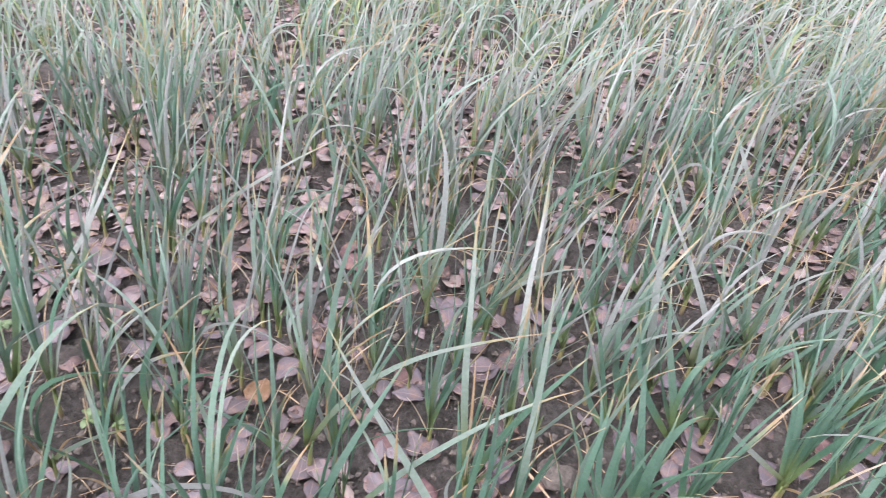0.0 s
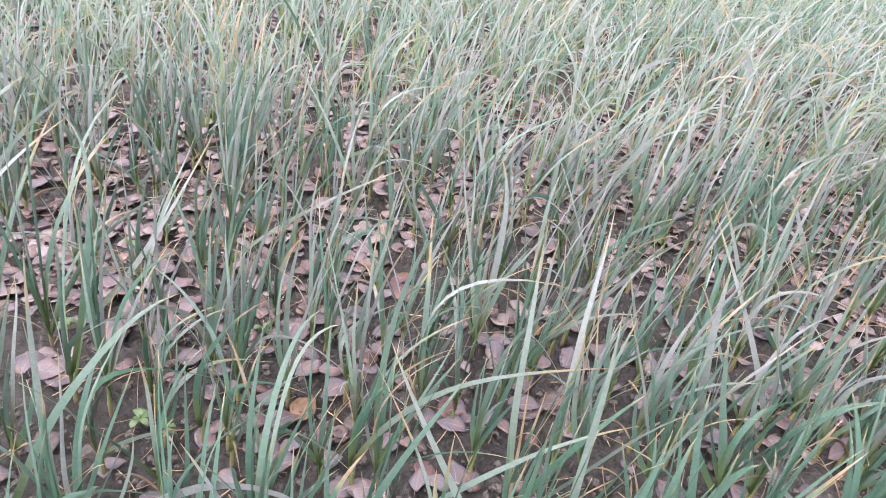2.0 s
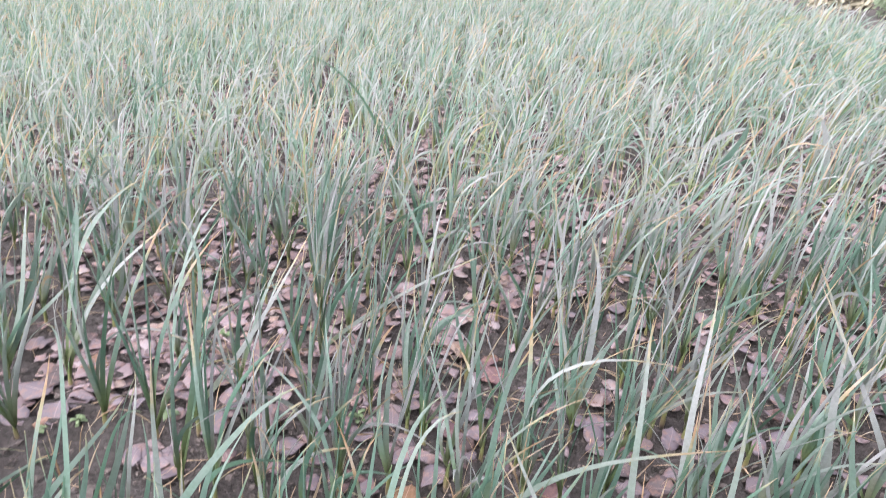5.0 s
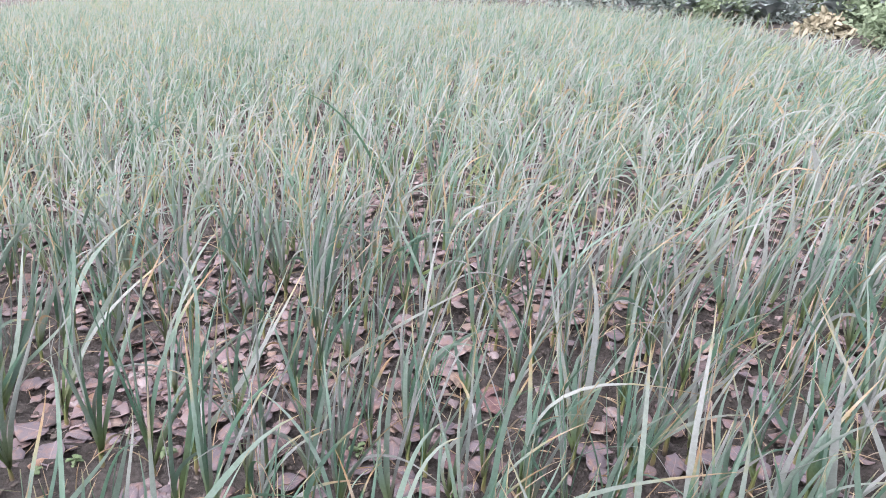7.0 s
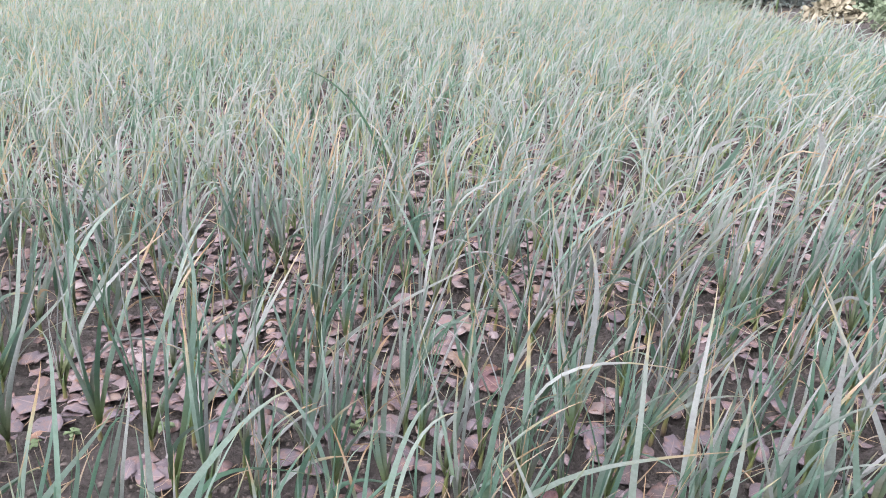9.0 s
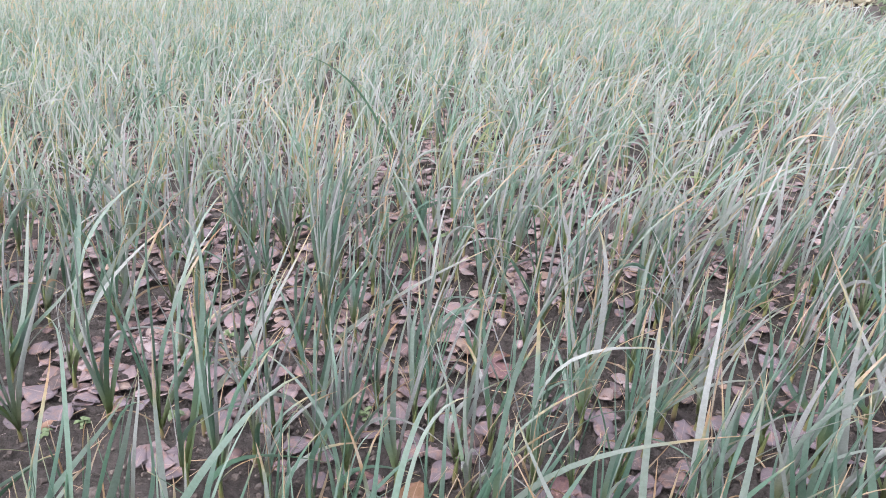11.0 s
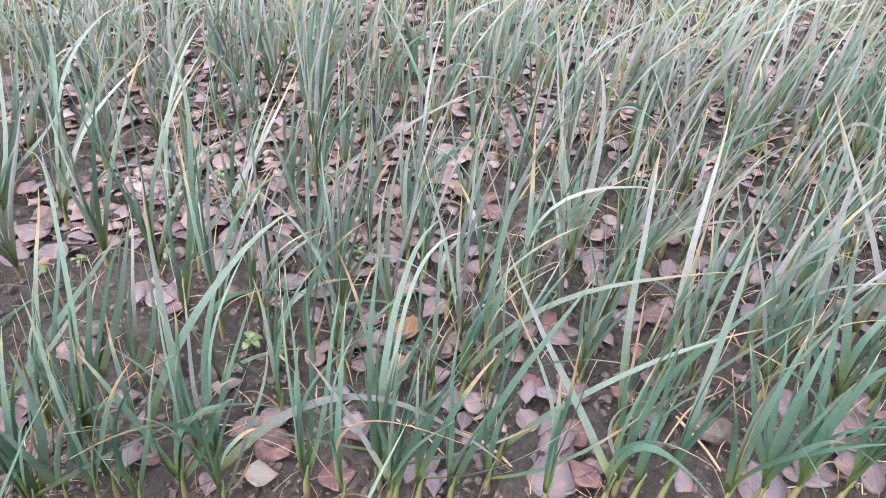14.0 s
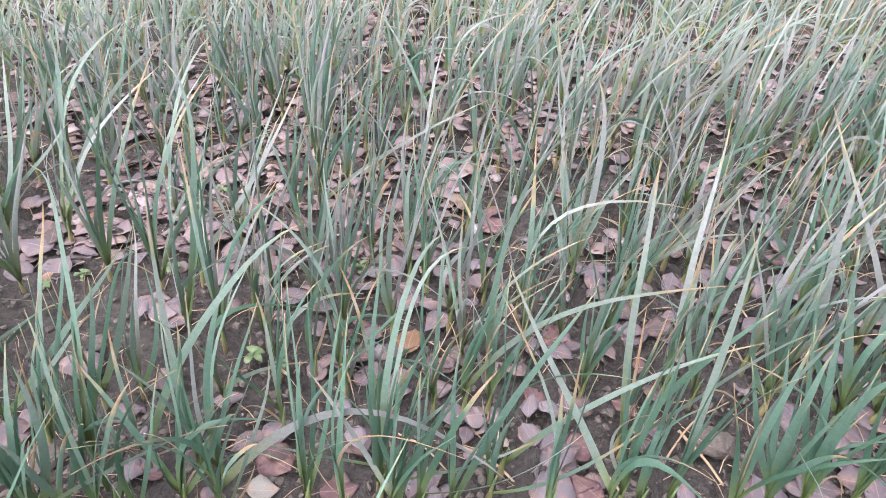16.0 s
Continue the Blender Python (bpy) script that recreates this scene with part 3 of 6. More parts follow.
garlic(-0.125, 0.626, (0.343, 0.329, 0.139, 0.186, 0.07, 11.2, 0.15, 0.65))
garlic(0.068, 0.689, (0.241, 0.304, 0.125, 0.184, 0.09, 11.1, 0.12, 0.70))
garlic(0.219, 0.592, (0.096, 0.471, 0.016, 0.282, 0.05, 13.2, 0.10, 0.60))
garlic(-0.005, 1.130, (-0.074, 0.539, -0.034, 0.262, 0.25, 15.2, 0.04, 0.85), (0.003, 0.288, -0.005, 0.197, 0.01, 13.9, 0.03, 0.30), (0.013, 0.444, 0.034, 0.291, 0.20, 16.2, 0.12, 0.90), (-0.137, 0.335, -0.061, 0.190, 0.25, 13.0, 0.05, 0.30), (0.093, 0.256, 0.047, 0.166, 0.27, 12.0, 0.05, 0.40))
garlic(0.065, 0.711, (0.005, 0.516, -0.004, 0.289, 0.21, 13.2, 0.12, 0.85))
garlic(0.147, 0.821, (0.037, 0.493, 0.021, 0.259, 0.27, 14.8, 0.08, 0.80))
garlic(0.126, 0.591, (0.017, 0.539, 0.017, 0.296, 0.04, 14.3, 0.05, 0.70))
garlic(0.082, 0.580, (0.035, 0.506, 0.013, 0.298, 0.08, 12.6, 0.05, 0.35))
garlic(0.057, 0.592, (-0.010, 0.272, -0.005, 0.143, 0.27, 12.4, 0.05, 0.20), (0.056, 0.299, 0.022, 0.203, 0.22, 10.3, 0.05, 0.30), (0.029, 0.196, -0.024, 0.148, 0.11, 6.9, 0.30, 0.97))
garlic(0.006, 0.804, (0.012, 0.239, -0.006, 0.145, 0.26, 13.9, 0.03, 0.15), (0.051, 0.278, 0.016, 0.157, 0.17, 14.8, 0.05, 0.20), (0.070, 0.279, 0.040, 0.158, 0.23, 13.9, 0.05, 0.20), (0.046, 0.187, 0.014, 0.133, 0.08, 8.9, 0.10, 0.60), (0.105, 0.389, 0.028, 0.268, 0.05, 12.9, 0.08, 0.45))
garlic(0.273, 0.609, (-0.075, 0.308, -0.040, 0.171, 0.12, 11.7, 0.05, 0.20), (0.013, 0.344, -0.003, 0.206, 0.04, 16.0, 0.05, 0.25), (-0.031, 0.327, -0.020, 0.199, 0.11, 11.6, 0.05, 0.30))
garlic(0.325, 0.615, (-0.037, 0.320, -0.018, 0.170, 0.27, 11.3, 0.05, 0.20), (-0.033, 0.395, -0.016, 0.214, 0.09, 18.1, 0.05, 0.25), (0.047, 0.321, 0.005, 0.222, 0.00, 19.7, 0.05, 0.15))
garlic(0.398, 0.624, (-0.037, 0.327, -0.019, 0.198, 0.01, 14.9, 0.05, 0.10), (0.035, 0.198, 0.016, 0.123, 0.05, 11.8, 0.05, 0.30))
garlic(0.438, 0.805, (-0.051, 0.304, -0.033, 0.166, 0.22, 19.2, 0.05, 0.20), (-0.062, 0.368, -0.026, 0.195, 0.10, 16.8, 0.05, 0.30), (-0.097, 0.290, -0.068, 0.159, 0.08, 14.7, 0.05, 0.15))
garlic(0.502, 0.813, (-0.056, 0.307, -0.041, 0.170, 0.03, 17.2, 0.05, 0.40))
garlic(0.564, 0.955, (-0.170, 0.453, -0.039, 0.167, 0.27, 14.4, 0.10, 0.80))
garlic(0.198, 0.814, (-0.032, 0.300, -0.029, 0.171, 0.12, 11.0, 0.05, 0.40), (0.002, 0.359, -0.010, 0.182, 0.06, 11.9, 0.05, 0.35))
garlic(0.322, 0.816, (-0.104, 0.399, -0.046, 0.221, 0.02, 9.9, 0.15, 0.70), (-0.056, 0.300, -0.046, 0.147, 0.02, 12.3, 0.05, 0.25))
garlic(0.374, 0.889, (-0.030, 0.321, -0.033, 0.159, 0.05, 15.2, 0.05, 0.25), (0.029, 0.245, -0.005, 0.121, 0.19, 14.6, 0.05, 0.30))
garlic(0.424, 0.909, (-0.038, 0.444, -0.029, 0.257, 0.04, 17.1, 0.05, 0.75), (-0.051, 0.318, -0.034, 0.177, 0.01, 13.2, 0.05, 0.20))
garlic(0.526, 0.980, (-0.140, 0.322, -0.084, 0.216, 0.14, 10.4, 0.25, 0.50))
garlic(0.116, 1.062, (0.228, 0.381, 0.089, 0.266, 0.07, 12.3, 0.25, 0.75), (-0.010, 0.246, -0.003, 0.110, 0.28, 13.0, 0.05, 0.25))
garlic(0.081, 1.058, (0.235, 0.215, 0.105, 0.169, 0.03, 10.3, 0.10, 0.60), (-0.015, 0.241, -0.002, 0.107, 0.15, 10.5, 0.10, 0.30))
garlic(0.204, 1.225, (0.124, 0.207, 0.062, 0.137, 0.22, 9.1, 0.50, 0.60), (-0.014, 0.282, -0.012, 0.141, 0.11, 14.0, 0.05, 0.30))
garlic(-0.433, 0.805, (-0.147, 0.331, -0.034, 0.219, 0.28, 9.0, 0.08, 0.40))
garlic(-0.323, 1.102, (0.132, 0.293, 0.024, 0.253, 0.13, 11.4, 0.05, 0.30), (-0.002, 0.261, 0.008, 0.144, 0.07, 9.4, 0.40, 0.60))
garlic(-0.451, 1.168, (0.062, 0.236, 0.017, 0.157, 0.11, 12.3, 0.40, 0.97), (0.014, 0.276, -0.008, 0.152, 0.01, 11.0, 0.05, 0.40))
garlic(-0.531, 0.993, (0.012, 0.346, 0.001, 0.168, 0.12, 13.6, 0.05, 0.30), (0.072, 0.370, 0.021, 0.176, 0.07, 12.3, 0.05, 0.40), (0.018, 0.292, 0.028, 0.145, 0.25, 10.3, 0.10, 0.50))
garlic(-0.486, 1.044, (0.006, 0.304, -0.001, 0.128, 0.23, 11.8, 0.05, 0.40), (0.081, 0.334, 0.026, 0.138, 0.14, 11.7, 0.10, 0.50))
garlic(-0.361, 0.936, (0.019, 0.356, -0.011, 0.198, 0.01, 11.5, 0.05, 0.40), (0.040, 0.397, 0.004, 0.227, 0.07, 12.4, 0.05, 0.50), (-0.023, 0.307, -0.026, 0.162, 0.07, 10.7, 0.05, 0.30))
garlic(-0.356, 1.108, (0.020, 0.307, -0.000, 0.179, 0.06, 14.0, 0.05, 0.45), (0.053, 0.272, 0.023, 0.167, 0.06, 14.0, 0.05, 0.20), (0.034, 0.101, 0.007, 0.089, 0.18, 7.3, 0.80, 0.80))
garlic(-0.248, 0.950, (0.009, 0.256, -0.011, 0.140, 0.04, 10.7, 0.05, 0.40), (0.075, 0.411, 0.040, 0.251, 0.01, 11.1, 0.05, 0.50))
garlic(-0.187, 1.034, (-0.022, 0.210, -0.003, 0.118, 0.26, 8.0, 1.00, 0.50))
garlic(-0.599, 0.875, (0.020, 0.259, 0.014, 0.142, 0.16, 10.9, 0.10, 0.97), (0.050, 0.243, 0.021, 0.132, 0.28, 9.9, 0.10, 0.30))
garlic(-0.761, 1.174, (0.151, 0.416, 0.074, 0.243, 0.11, 13.0, 0.05, 0.50), (0.045, 0.262, 0.019, 0.122, 0.25, 13.3, 0.05, 0.40))
garlic(0.276, 1.030, (-0.008, 0.277, -0.018, 0.150, 0.18, 12.8, 0.05, 0.30), (0.033, 0.306, 0.004, 0.148, 0.22, 14.1, 0.05, 0.40))
garlic(0.352, 1.108, (0.003, 0.291, -0.009, 0.152, 0.21, 14.8, 0.05, 0.35), (-0.060, 0.275, -0.026, 0.145, 0.14, 11.0, 0.10, 0.50))
garlic(0.465, 1.196, (-0.014, 0.278, -0.025, 0.131, 0.03, 17.0, 0.05, 0.30), (-0.080, 0.256, -0.051, 0.126, 0.06, 13.1, 0.05, 0.30))
garlic(0.591, 0.694, (-0.144, 0.192, -0.083, 0.125, 0.24, 12.4, 0.02, 0.95))
garlic(0.464, 0.697, (0.053, 0.212, 0.014, 0.104, 0.25, 14.5, 0.05, 0.20), (0.050, 0.271, 0.025, 0.147, 0.26, 12.2, 0.05, 0.30))
garlic(0.601, 0.700, (0.058, 0.258, 0.021, 0.124, 0.09, 17.1, 0.05, 0.30), (-0.016, 0.277, -0.002, 0.123, 0.18, 13.9, 0.05, 0.30))
garlic(0.685, 0.702, (0.063, 0.229, 0.015, 0.107, 0.22, 16.7, 0.05, 0.40), (-0.047, 0.278, -0.011, 0.123, 0.18, 15.3, 0.05, 0.30))
garlic(0.712, 0.930, (0.086, 0.313, 0.048, 0.164, 0.23, 12.3, 0.15, 0.70))
garlic(0.777, 0.848, (-0.013, 0.353, -0.009, 0.195, 0.15, 18.7, 0.05, 0.75))
garlic(0.672, 0.943, (0.080, 0.346, 0.025, 0.207, 0.18, 17.8, 0.05, 0.30), (-0.010, 0.263, -0.009, 0.131, 0.19, 14.5, 0.05, 0.30))
garlic(0.643, 0.957, (0.014, 0.324, 0.004, 0.186, 0.08, 15.3, 0.05, 0.35))
garlic(0.735, 0.902, (0.071, 0.304, 0.027, 0.158, 0.26, 18.3, 0.05, 0.25), (-0.010, 0.268, -0.012, 0.145, 0.27, 15.7, 0.05, 0.20))
garlic(0.825, 0.904, (-0.014, 0.346, -0.010, 0.193, 0.02, 19.3, 0.05, 0.30))
garlic(0.817, 0.798, (0.015, 0.238, 0.002, 0.106, 0.27, 19.4, 0.05, 0.30), (0.053, 0.239, 0.006, 0.129, 0.27, 16.9, 0.05, 0.40))
garlic(0.715, 0.908, (-0.065, 0.337, -0.024, 0.209, 0.19, 11.7, 0.15, 0.60))
garlic(0.890, 0.858, (-0.196, 0.316, -0.127, 0.224, 0.01, 6.9, 0.40, 0.95))
garlic(0.656, 0.800, (0.157, 0.161, 0.061, 0.109, 0.25, 15.2, 0.08, 0.50))
garlic(-1.088, 0.650, (0.231, 0.236, 0.160, 0.192, 0.23, 8.8, 0.15))
bowed = garlic(-0.556, 0.529, (0.08, 0.26, 0.03, 0.15, 0.2, 7.0, 0.05))
# its outermost blade bows over to the soil
garlic_blade(bowed, (0, 0, 0.04), (0.222, 0.032, 0.218), (0.452, 0.020, 0.108), 0.017, -1.57, 0.1, 0.88, 0.03)
garlic(-1.211, 1.399, (0.153, 0.363, 0.082, 0.184, -0.21, 12.4, 0.05), (0.221, 0.360, 0.122, 0.195, -0.43, 12.0, 0.05), (0.157, 0.373, 0.092, 0.212, -0.43, 12.1, 0.05))
garlic(-1.344, 1.163, (0.053, 0.437, 0.042, 0.224, 0.33, 20.1, 0.03), (0.125, 0.370, 0.059, 0.199, 0.34, 15.5, 0.05), (0.094, 0.293, 0.049, 0.152, 0.29, 14.0, 0.05))
garlic(-1.415, 1.405, (0.141, 0.343, 0.066, 0.193, 0.03, 13.4, 0.05), (0.150, 0.334, 0.079, 0.184, -0.20, 13.2, 0.05), (0.135, 0.160, 0.102, 0.195, -0.38, 9.7, 0.70))
garlic(-1.414, 1.266, (0.332, 0.325, 0.191, 0.189, -0.27, 10.6, 0.12))
garlic(-0.945, 1.664, (0.062, 0.255, 0.027, 0.115, 0.21, 13.7, 0.05), (0.023, 0.263, 0.014, 0.129, -0.04, 13.5, 0.05), (0.162, 0.286, 0.084, 0.143, -0.45, 11.4, 0.10))
garlic(-2.313, 2.623, (0.049, 0.446, -0.010, 0.279, 0.23, 20.5, 0.03), (0.013, 0.389, -0.002, 0.217, 0.05, 20.3, 0.05))
garlic(-2.672, 2.931, (0.473, 0.094, 0.190, 0.134, 0.14, 19.2, 0.10))
garlic(-1.985, 2.731, (0.104, 0.303, 0.087, 0.198, -0.42, 16.3, 0.10), (0.026, 0.405, 0.019, 0.228, -0.07, 16.7, 0.05))
garlic(-1.538, 2.149, (0.147, 0.437, 0.068, 0.235, -0.16, 17.4, 0.03), (0.091, 0.265, 0.040, 0.124, 0.26, 15.8, 0.05))
garlic(-2.206, 3.500, (-0.047, 0.511, 0.006, 0.379, 0.15, 17.2, 0.05), (0.179, 0.434, 0.092, 0.249, -0.21, 16.7, 0.05))
garlic(-2.058, 3.030, (-0.019, 0.369, 0.053, 0.263, 0.10, 15.1, 0.10), (0.009, 0.324, 0.011, 0.164, 0.18, 15.3, 0.03))
garlic(-2.129, 2.718, (0.502, 0.441, 0.244, 0.272, 0.30, 14.0, 0.10), (0.478, 0.407, 0.236, 0.232, 0.28, 14.0, 0.10))
garlic(-1.361, 2.563, (0.046, 0.450, 0.006, 0.247, 0.16, 17.3, 0.03), (0.076, 0.434, 0.048, 0.237, -0.38, 14.2, 0.05), (0.098, 0.337, 0.037, 0.192, 0.34, 14.9, 0.05))
garlic(-1.815, 4.073, (0.055, 0.433, 0.042, 0.243, -0.32, 18.1, 0.05), (0.172, 0.387, 0.085, 0.210, -0.38, 18.0, 0.05))
garlic(-0.648, 2.404, (-0.317, 0.586, -0.098, 0.421, -0.05, 12.6, 0.02, 0.00), (0.051, 0.318, 0.028, 0.178, -0.25, 12.7, 0.05))
garlic(-0.183, 2.891, (-0.003, 0.419, 0.022, 0.219, 0.22, 22.7, 0.03, 0.90), (-0.051, 0.319, -0.026, 0.159, -0.36, 14.7, 0.05))
garlic(-0.363, 3.084, (-0.041, 0.195, -0.071, 0.119, 0.33, 18.9, 0.25), (0.041, 0.284, 0.015, 0.146, -0.21, 15.8, 0.05))
garlic(-0.522, 2.861, (0.030, 0.355, -0.021, 0.256, 0.00, 14.9, 0.10), (0.039, 0.265, 0.018, 0.141, 0.08, 15.0, 0.05))
garlic(-0.584, 3.021, (-0.086, 0.374, -0.018, 0.259, 0.28, 13.3, 0.10))
garlic(-0.194, 2.852, (-0.184, 0.412, -0.059, 0.304, 0.23, 12.5, 0.10))
garlic(-0.059, 2.902, (-0.032, 0.486, -0.008, 0.289, -0.31, 14.4, 0.05), (0.058, 0.332, 0.030, 0.163, 0.12, 15.1, 0.05))
garlic(-0.838, 2.833, (0.000, 0.276, 0.009, 0.136, -0.43, 17.4, 0.15), (0.106, 0.201, 0.041, 0.114, 0.16, 15.2, 0.20))
garlic(-0.939, 3.851, (0.222, 0.306, 0.092, 0.268, -0.31, 16.1, 0.10))
garlic(-1.324, 3.453, (0.033, 0.336, 0.019, 0.181, -0.29, 15.3, 0.05), (0.146, 0.316, 0.066, 0.155, -0.42, 15.2, 0.10))
garlic(-0.662, 1.992, (0.591, 0.235, 0.282, 0.181, 0.31, 13.0, 0.10))
garlic(-0.459, 1.927, (0.416, 0.187, 0.217, 0.142, 0.10, 12.4, 0.10))
garlic(0.477, 2.511, (0.223, 0.306, 0.049, 0.216, 0.33, 29.9, 0.05, 0.90), (0.111, 0.396, 0.101, 0.272, -0.40, 21.6, 0.05), (0.012, 0.269, -0.000, 0.146, 0.27, 18.3, 0.03))
garlic(0.654, 2.389, (-0.120, 0.276, -0.028, 0.177, 0.11, 17.6, 0.10), (0.042, 0.262, 0.011, 0.138, 0.08, 15.5, 0.05))
garlic(0.662, 2.683, (0.143, 0.126, 0.048, 0.132, 0.22, 17.2, 0.10))
garlic(0.762, 3.621, (-0.038, 0.418, -0.023, 0.271, -0.37, 18.3, 0.05))
garlic(0.669, 3.217, (-0.172, 0.417, -0.074, 0.278, -0.29, 16.4, 0.10))
garlic(0.978, 3.750, (0.016, 0.229, -0.034, 0.132, -0.34, 19.5, 0.10), (-0.085, 0.259, -0.037, 0.139, -0.07, 16.4, 0.05))
garlic(0.965, 2.529, (-0.089, 0.386, -0.038, 0.265, -0.01, 25.8, 0.05, 0.85), (-0.006, 0.276, -0.009, 0.147, -0.02, 19.0, 0.05))
garlic(0.920, 2.644, (-0.055, 0.240, -0.022, 0.130, -0.16, 17.0, 0.15), (0.026, 0.188, 0.009, 0.090, 0.14, 17.3, 0.05))
garlic(1.134, 3.544, (0.115, 0.301, 0.021, 0.179, 0.22, 19.2, 0.10), (-0.076, 0.289, -0.033, 0.153, 0.16, 15.9, 0.05))
garlic(1.081, 2.598, (-0.081, 0.279, -0.047, 0.158, -0.42, 16.8, 0.03), (0.036, 0.216, -0.037, 0.204, -0.33, 16.8, 0.10))
garlic(0.135, 2.479, (-0.034, 0.269, -0.017, 0.139, -0.27, 15.1, 0.10), (0.043, 0.293, 0.006, 0.163, -0.26, 15.1, 0.15), (-0.078, 0.224, -0.040, 0.113, 0.01, 13.2, 0.10))
garlic(0.060, 2.764, (0.109, 0.200, 0.029, 0.172, -0.29, 14.2, 0.20), (-0.037, 0.253, -0.019, 0.134, 0.05, 14.5, 0.05))
garlic(0.654, 1.033, (-0.077, 0.238, -0.035, 0.134, 0.14, 10.0, 0.25), (0.017, 0.309, -0.003, 0.162, 0.30, 12.7, 0.03), (-0.067, 0.340, -0.047, 0.200, -0.05, 10.8, 0.05), (-0.160, 0.305, -0.081, 0.152, -0.42, 9.5, 0.03))
garlic(0.760, 1.014, (-0.109, 0.338, -0.042, 0.178, -0.14, 12.4, 0.15), (-0.082, 0.326, -0.048, 0.185, -0.34, 12.1, 0.03), (-0.104, 0.265, -0.050, 0.130, -0.15, 11.3, 0.03))
garlic(0.812, 1.741, (-0.022, 0.389, -0.024, 0.174, 0.18, 22.7, 0.03), (-0.042, 0.363, -0.042, 0.175, 0.14, 20.9, 0.02), (-0.106, 0.281, -0.054, 0.152, -0.12, 13.7, 0.15), (-0.049, 0.464, -0.039, 0.248, -0.21, 16.6, 0.03))
garlic(1.110, 1.990, (-0.188, 0.424, -0.126, 0.293, -0.00, 13.5, 0.08), (-0.037, 0.311, -0.024, 0.163, 0.27, 14.2, 0.05))
garlic(1.194, 2.160, (0.047, 0.178, -0.038, 0.205, -0.06, 14.9, 0.05))

garlic(-1.209, 1.401, (0.002, 0.350, 0.011, 0.197, 0.07, 12.1, 0.05, 0.30), (0.115, 0.389, 0.029, 0.186, 0.03, 12.0, 0.05, 0.40))
garlic(-1.406, 1.300, (0.084, 0.394, 0.050, 0.214, 0.02, 16.9, 0.05, 0.35), (0.124, 0.367, 0.063, 0.205, 0.11, 14.6, 0.05, 0.30))
garlic(-0.631, 2.071, (-0.011, 0.221, -0.006, 0.102, 0.08, 11.5, 0.10, 0.97))
garlic(0.165, 1.657, (0.033, 0.377, 0.011, 0.220, 0.06, 13.9, 0.05, 0.60), (0.013, 0.396, 0.060, 0.249, 0.26, 10.7, 0.10, 0.70))
garlic(0.474, 1.689, (0.030, 0.310, 0.005, 0.188, 0.22, 17.3, 0.05, 0.30), (-0.058, 0.327, -0.037, 0.168, 0.05, 14.7, 0.05, 0.30))
garlic(0.719, 1.842, (-0.058, 0.273, -0.007, 0.140, 0.09, 16.3, 0.05, 0.30))
garlic(0.014, 1.772, (-0.067, 0.324, -0.032, 0.164, 0.24, 16.1, 0.15, 0.85))
garlic(0.312, 1.672, (-0.061, 0.416, -0.029, 0.221, 0.02, 12.9, 0.05, 0.85))
garlic(0.778, 2.205, (-0.033, 0.340, -0.016, 0.173, 0.17, 17.2, 0.05, 0.85))
garlic(-0.344, 1.966, (0.429, 0.404, 0.176, 0.284, 0.14, 11.8, 0.10, 0.50), (0.276, 0.385, 0.124, 0.309, 0.05, 10.4, 0.25, 0.60))
garlic(-0.235, 1.747, (0.216, 0.142, 0.080, 0.100, 0.13, 11.0, 0.10, 0.85))
garlic(-1.486, 1.490, (0.340, 0.385, 0.137, 0.217, 0.03, 10.3, 0.10, 0.80))
garlic(-0.571, 1.647, (-0.057, 0.286, -0.025, 0.161, 0.25, 10.8, 0.30, 0.50), (0.066, 0.306, 0.017, 0.163, 0.24, 12.0, 0.05, 0.30))
garlic(-0.195, 1.621, (-0.052, 0.319, -0.035, 0.179, 0.14, 11.5, 0.05, 0.25), (0.081, 0.373, 0.011, 0.199, 0.12, 12.5, 0.05, 0.40))
garlic(-0.102, 1.761, (-0.051, 0.284, -0.030, 0.153, 0.17, 11.0, 0.08, 0.20), (0.068, 0.309, 0.010, 0.157, 0.12, 11.0, 0.10, 0.40))
garlic(-1.367, 1.442, (0.057, 0.340, 0.018, 0.188, 0.23, 15.5, 0.05, 0.25), (0.018, 0.336, 0.021, 0.191, 0.01, 12.7, 0.05, 0.40), (0.174, 0.342, 0.086, 0.227, 0.01, 12.4, 0.05, 0.60))
garlic(0.450, 1.816, (0.012, 0.329, -0.014, 0.177, 0.05, 15.4, 0.05, 0.30), (-0.072, 0.303, -0.035, 0.172, 0.12, 12.9, 0.05, 0.50))

garlic(-0.931, 1.224, (0.148, 0.421, 0.002, 0.195, 0.07, 12.9, 0.05, 0.60))
garlic(-0.905, 1.269, (0.022, 0.287, 0.011, 0.158, 0.03, 14.5, 0.03, 0.20), (0.077, 0.263, 0.035, 0.151, 0.11, 13.1, 0.05, 0.15))
garlic(-0.996, 1.661, (-0.005, 0.173, -0.007, 0.071, 0.04, 14.1, 0.05, 0.10), (0.122, 0.212, 0.035, 0.073, 0.02, 12.2, 0.05, 0.50))
garlic(-0.796, 1.393, (0.050, 0.286, 0.014, 0.126, 0.11, 12.1, 0.05, 0.10), (0.060, 0.187, 0.017, 0.074, 0.26, 10.7, 0.10, 0.20))
garlic(-0.799, 1.038, (0.265, 0.468, 0.120, 0.220, 0.22, 13.6, 0.15, 0.75))
garlic(-0.579, 1.123, (0.029, 0.297, 0.006, 0.148, 0.21, 10.2, 0.05, 0.20), (0.081, 0.385, 0.042, 0.179, 0.06, 11.2, 0.05, 0.30), (0.025, 0.205, 0.068, 0.170, 0.15, 7.5, 0.60, 0.80))
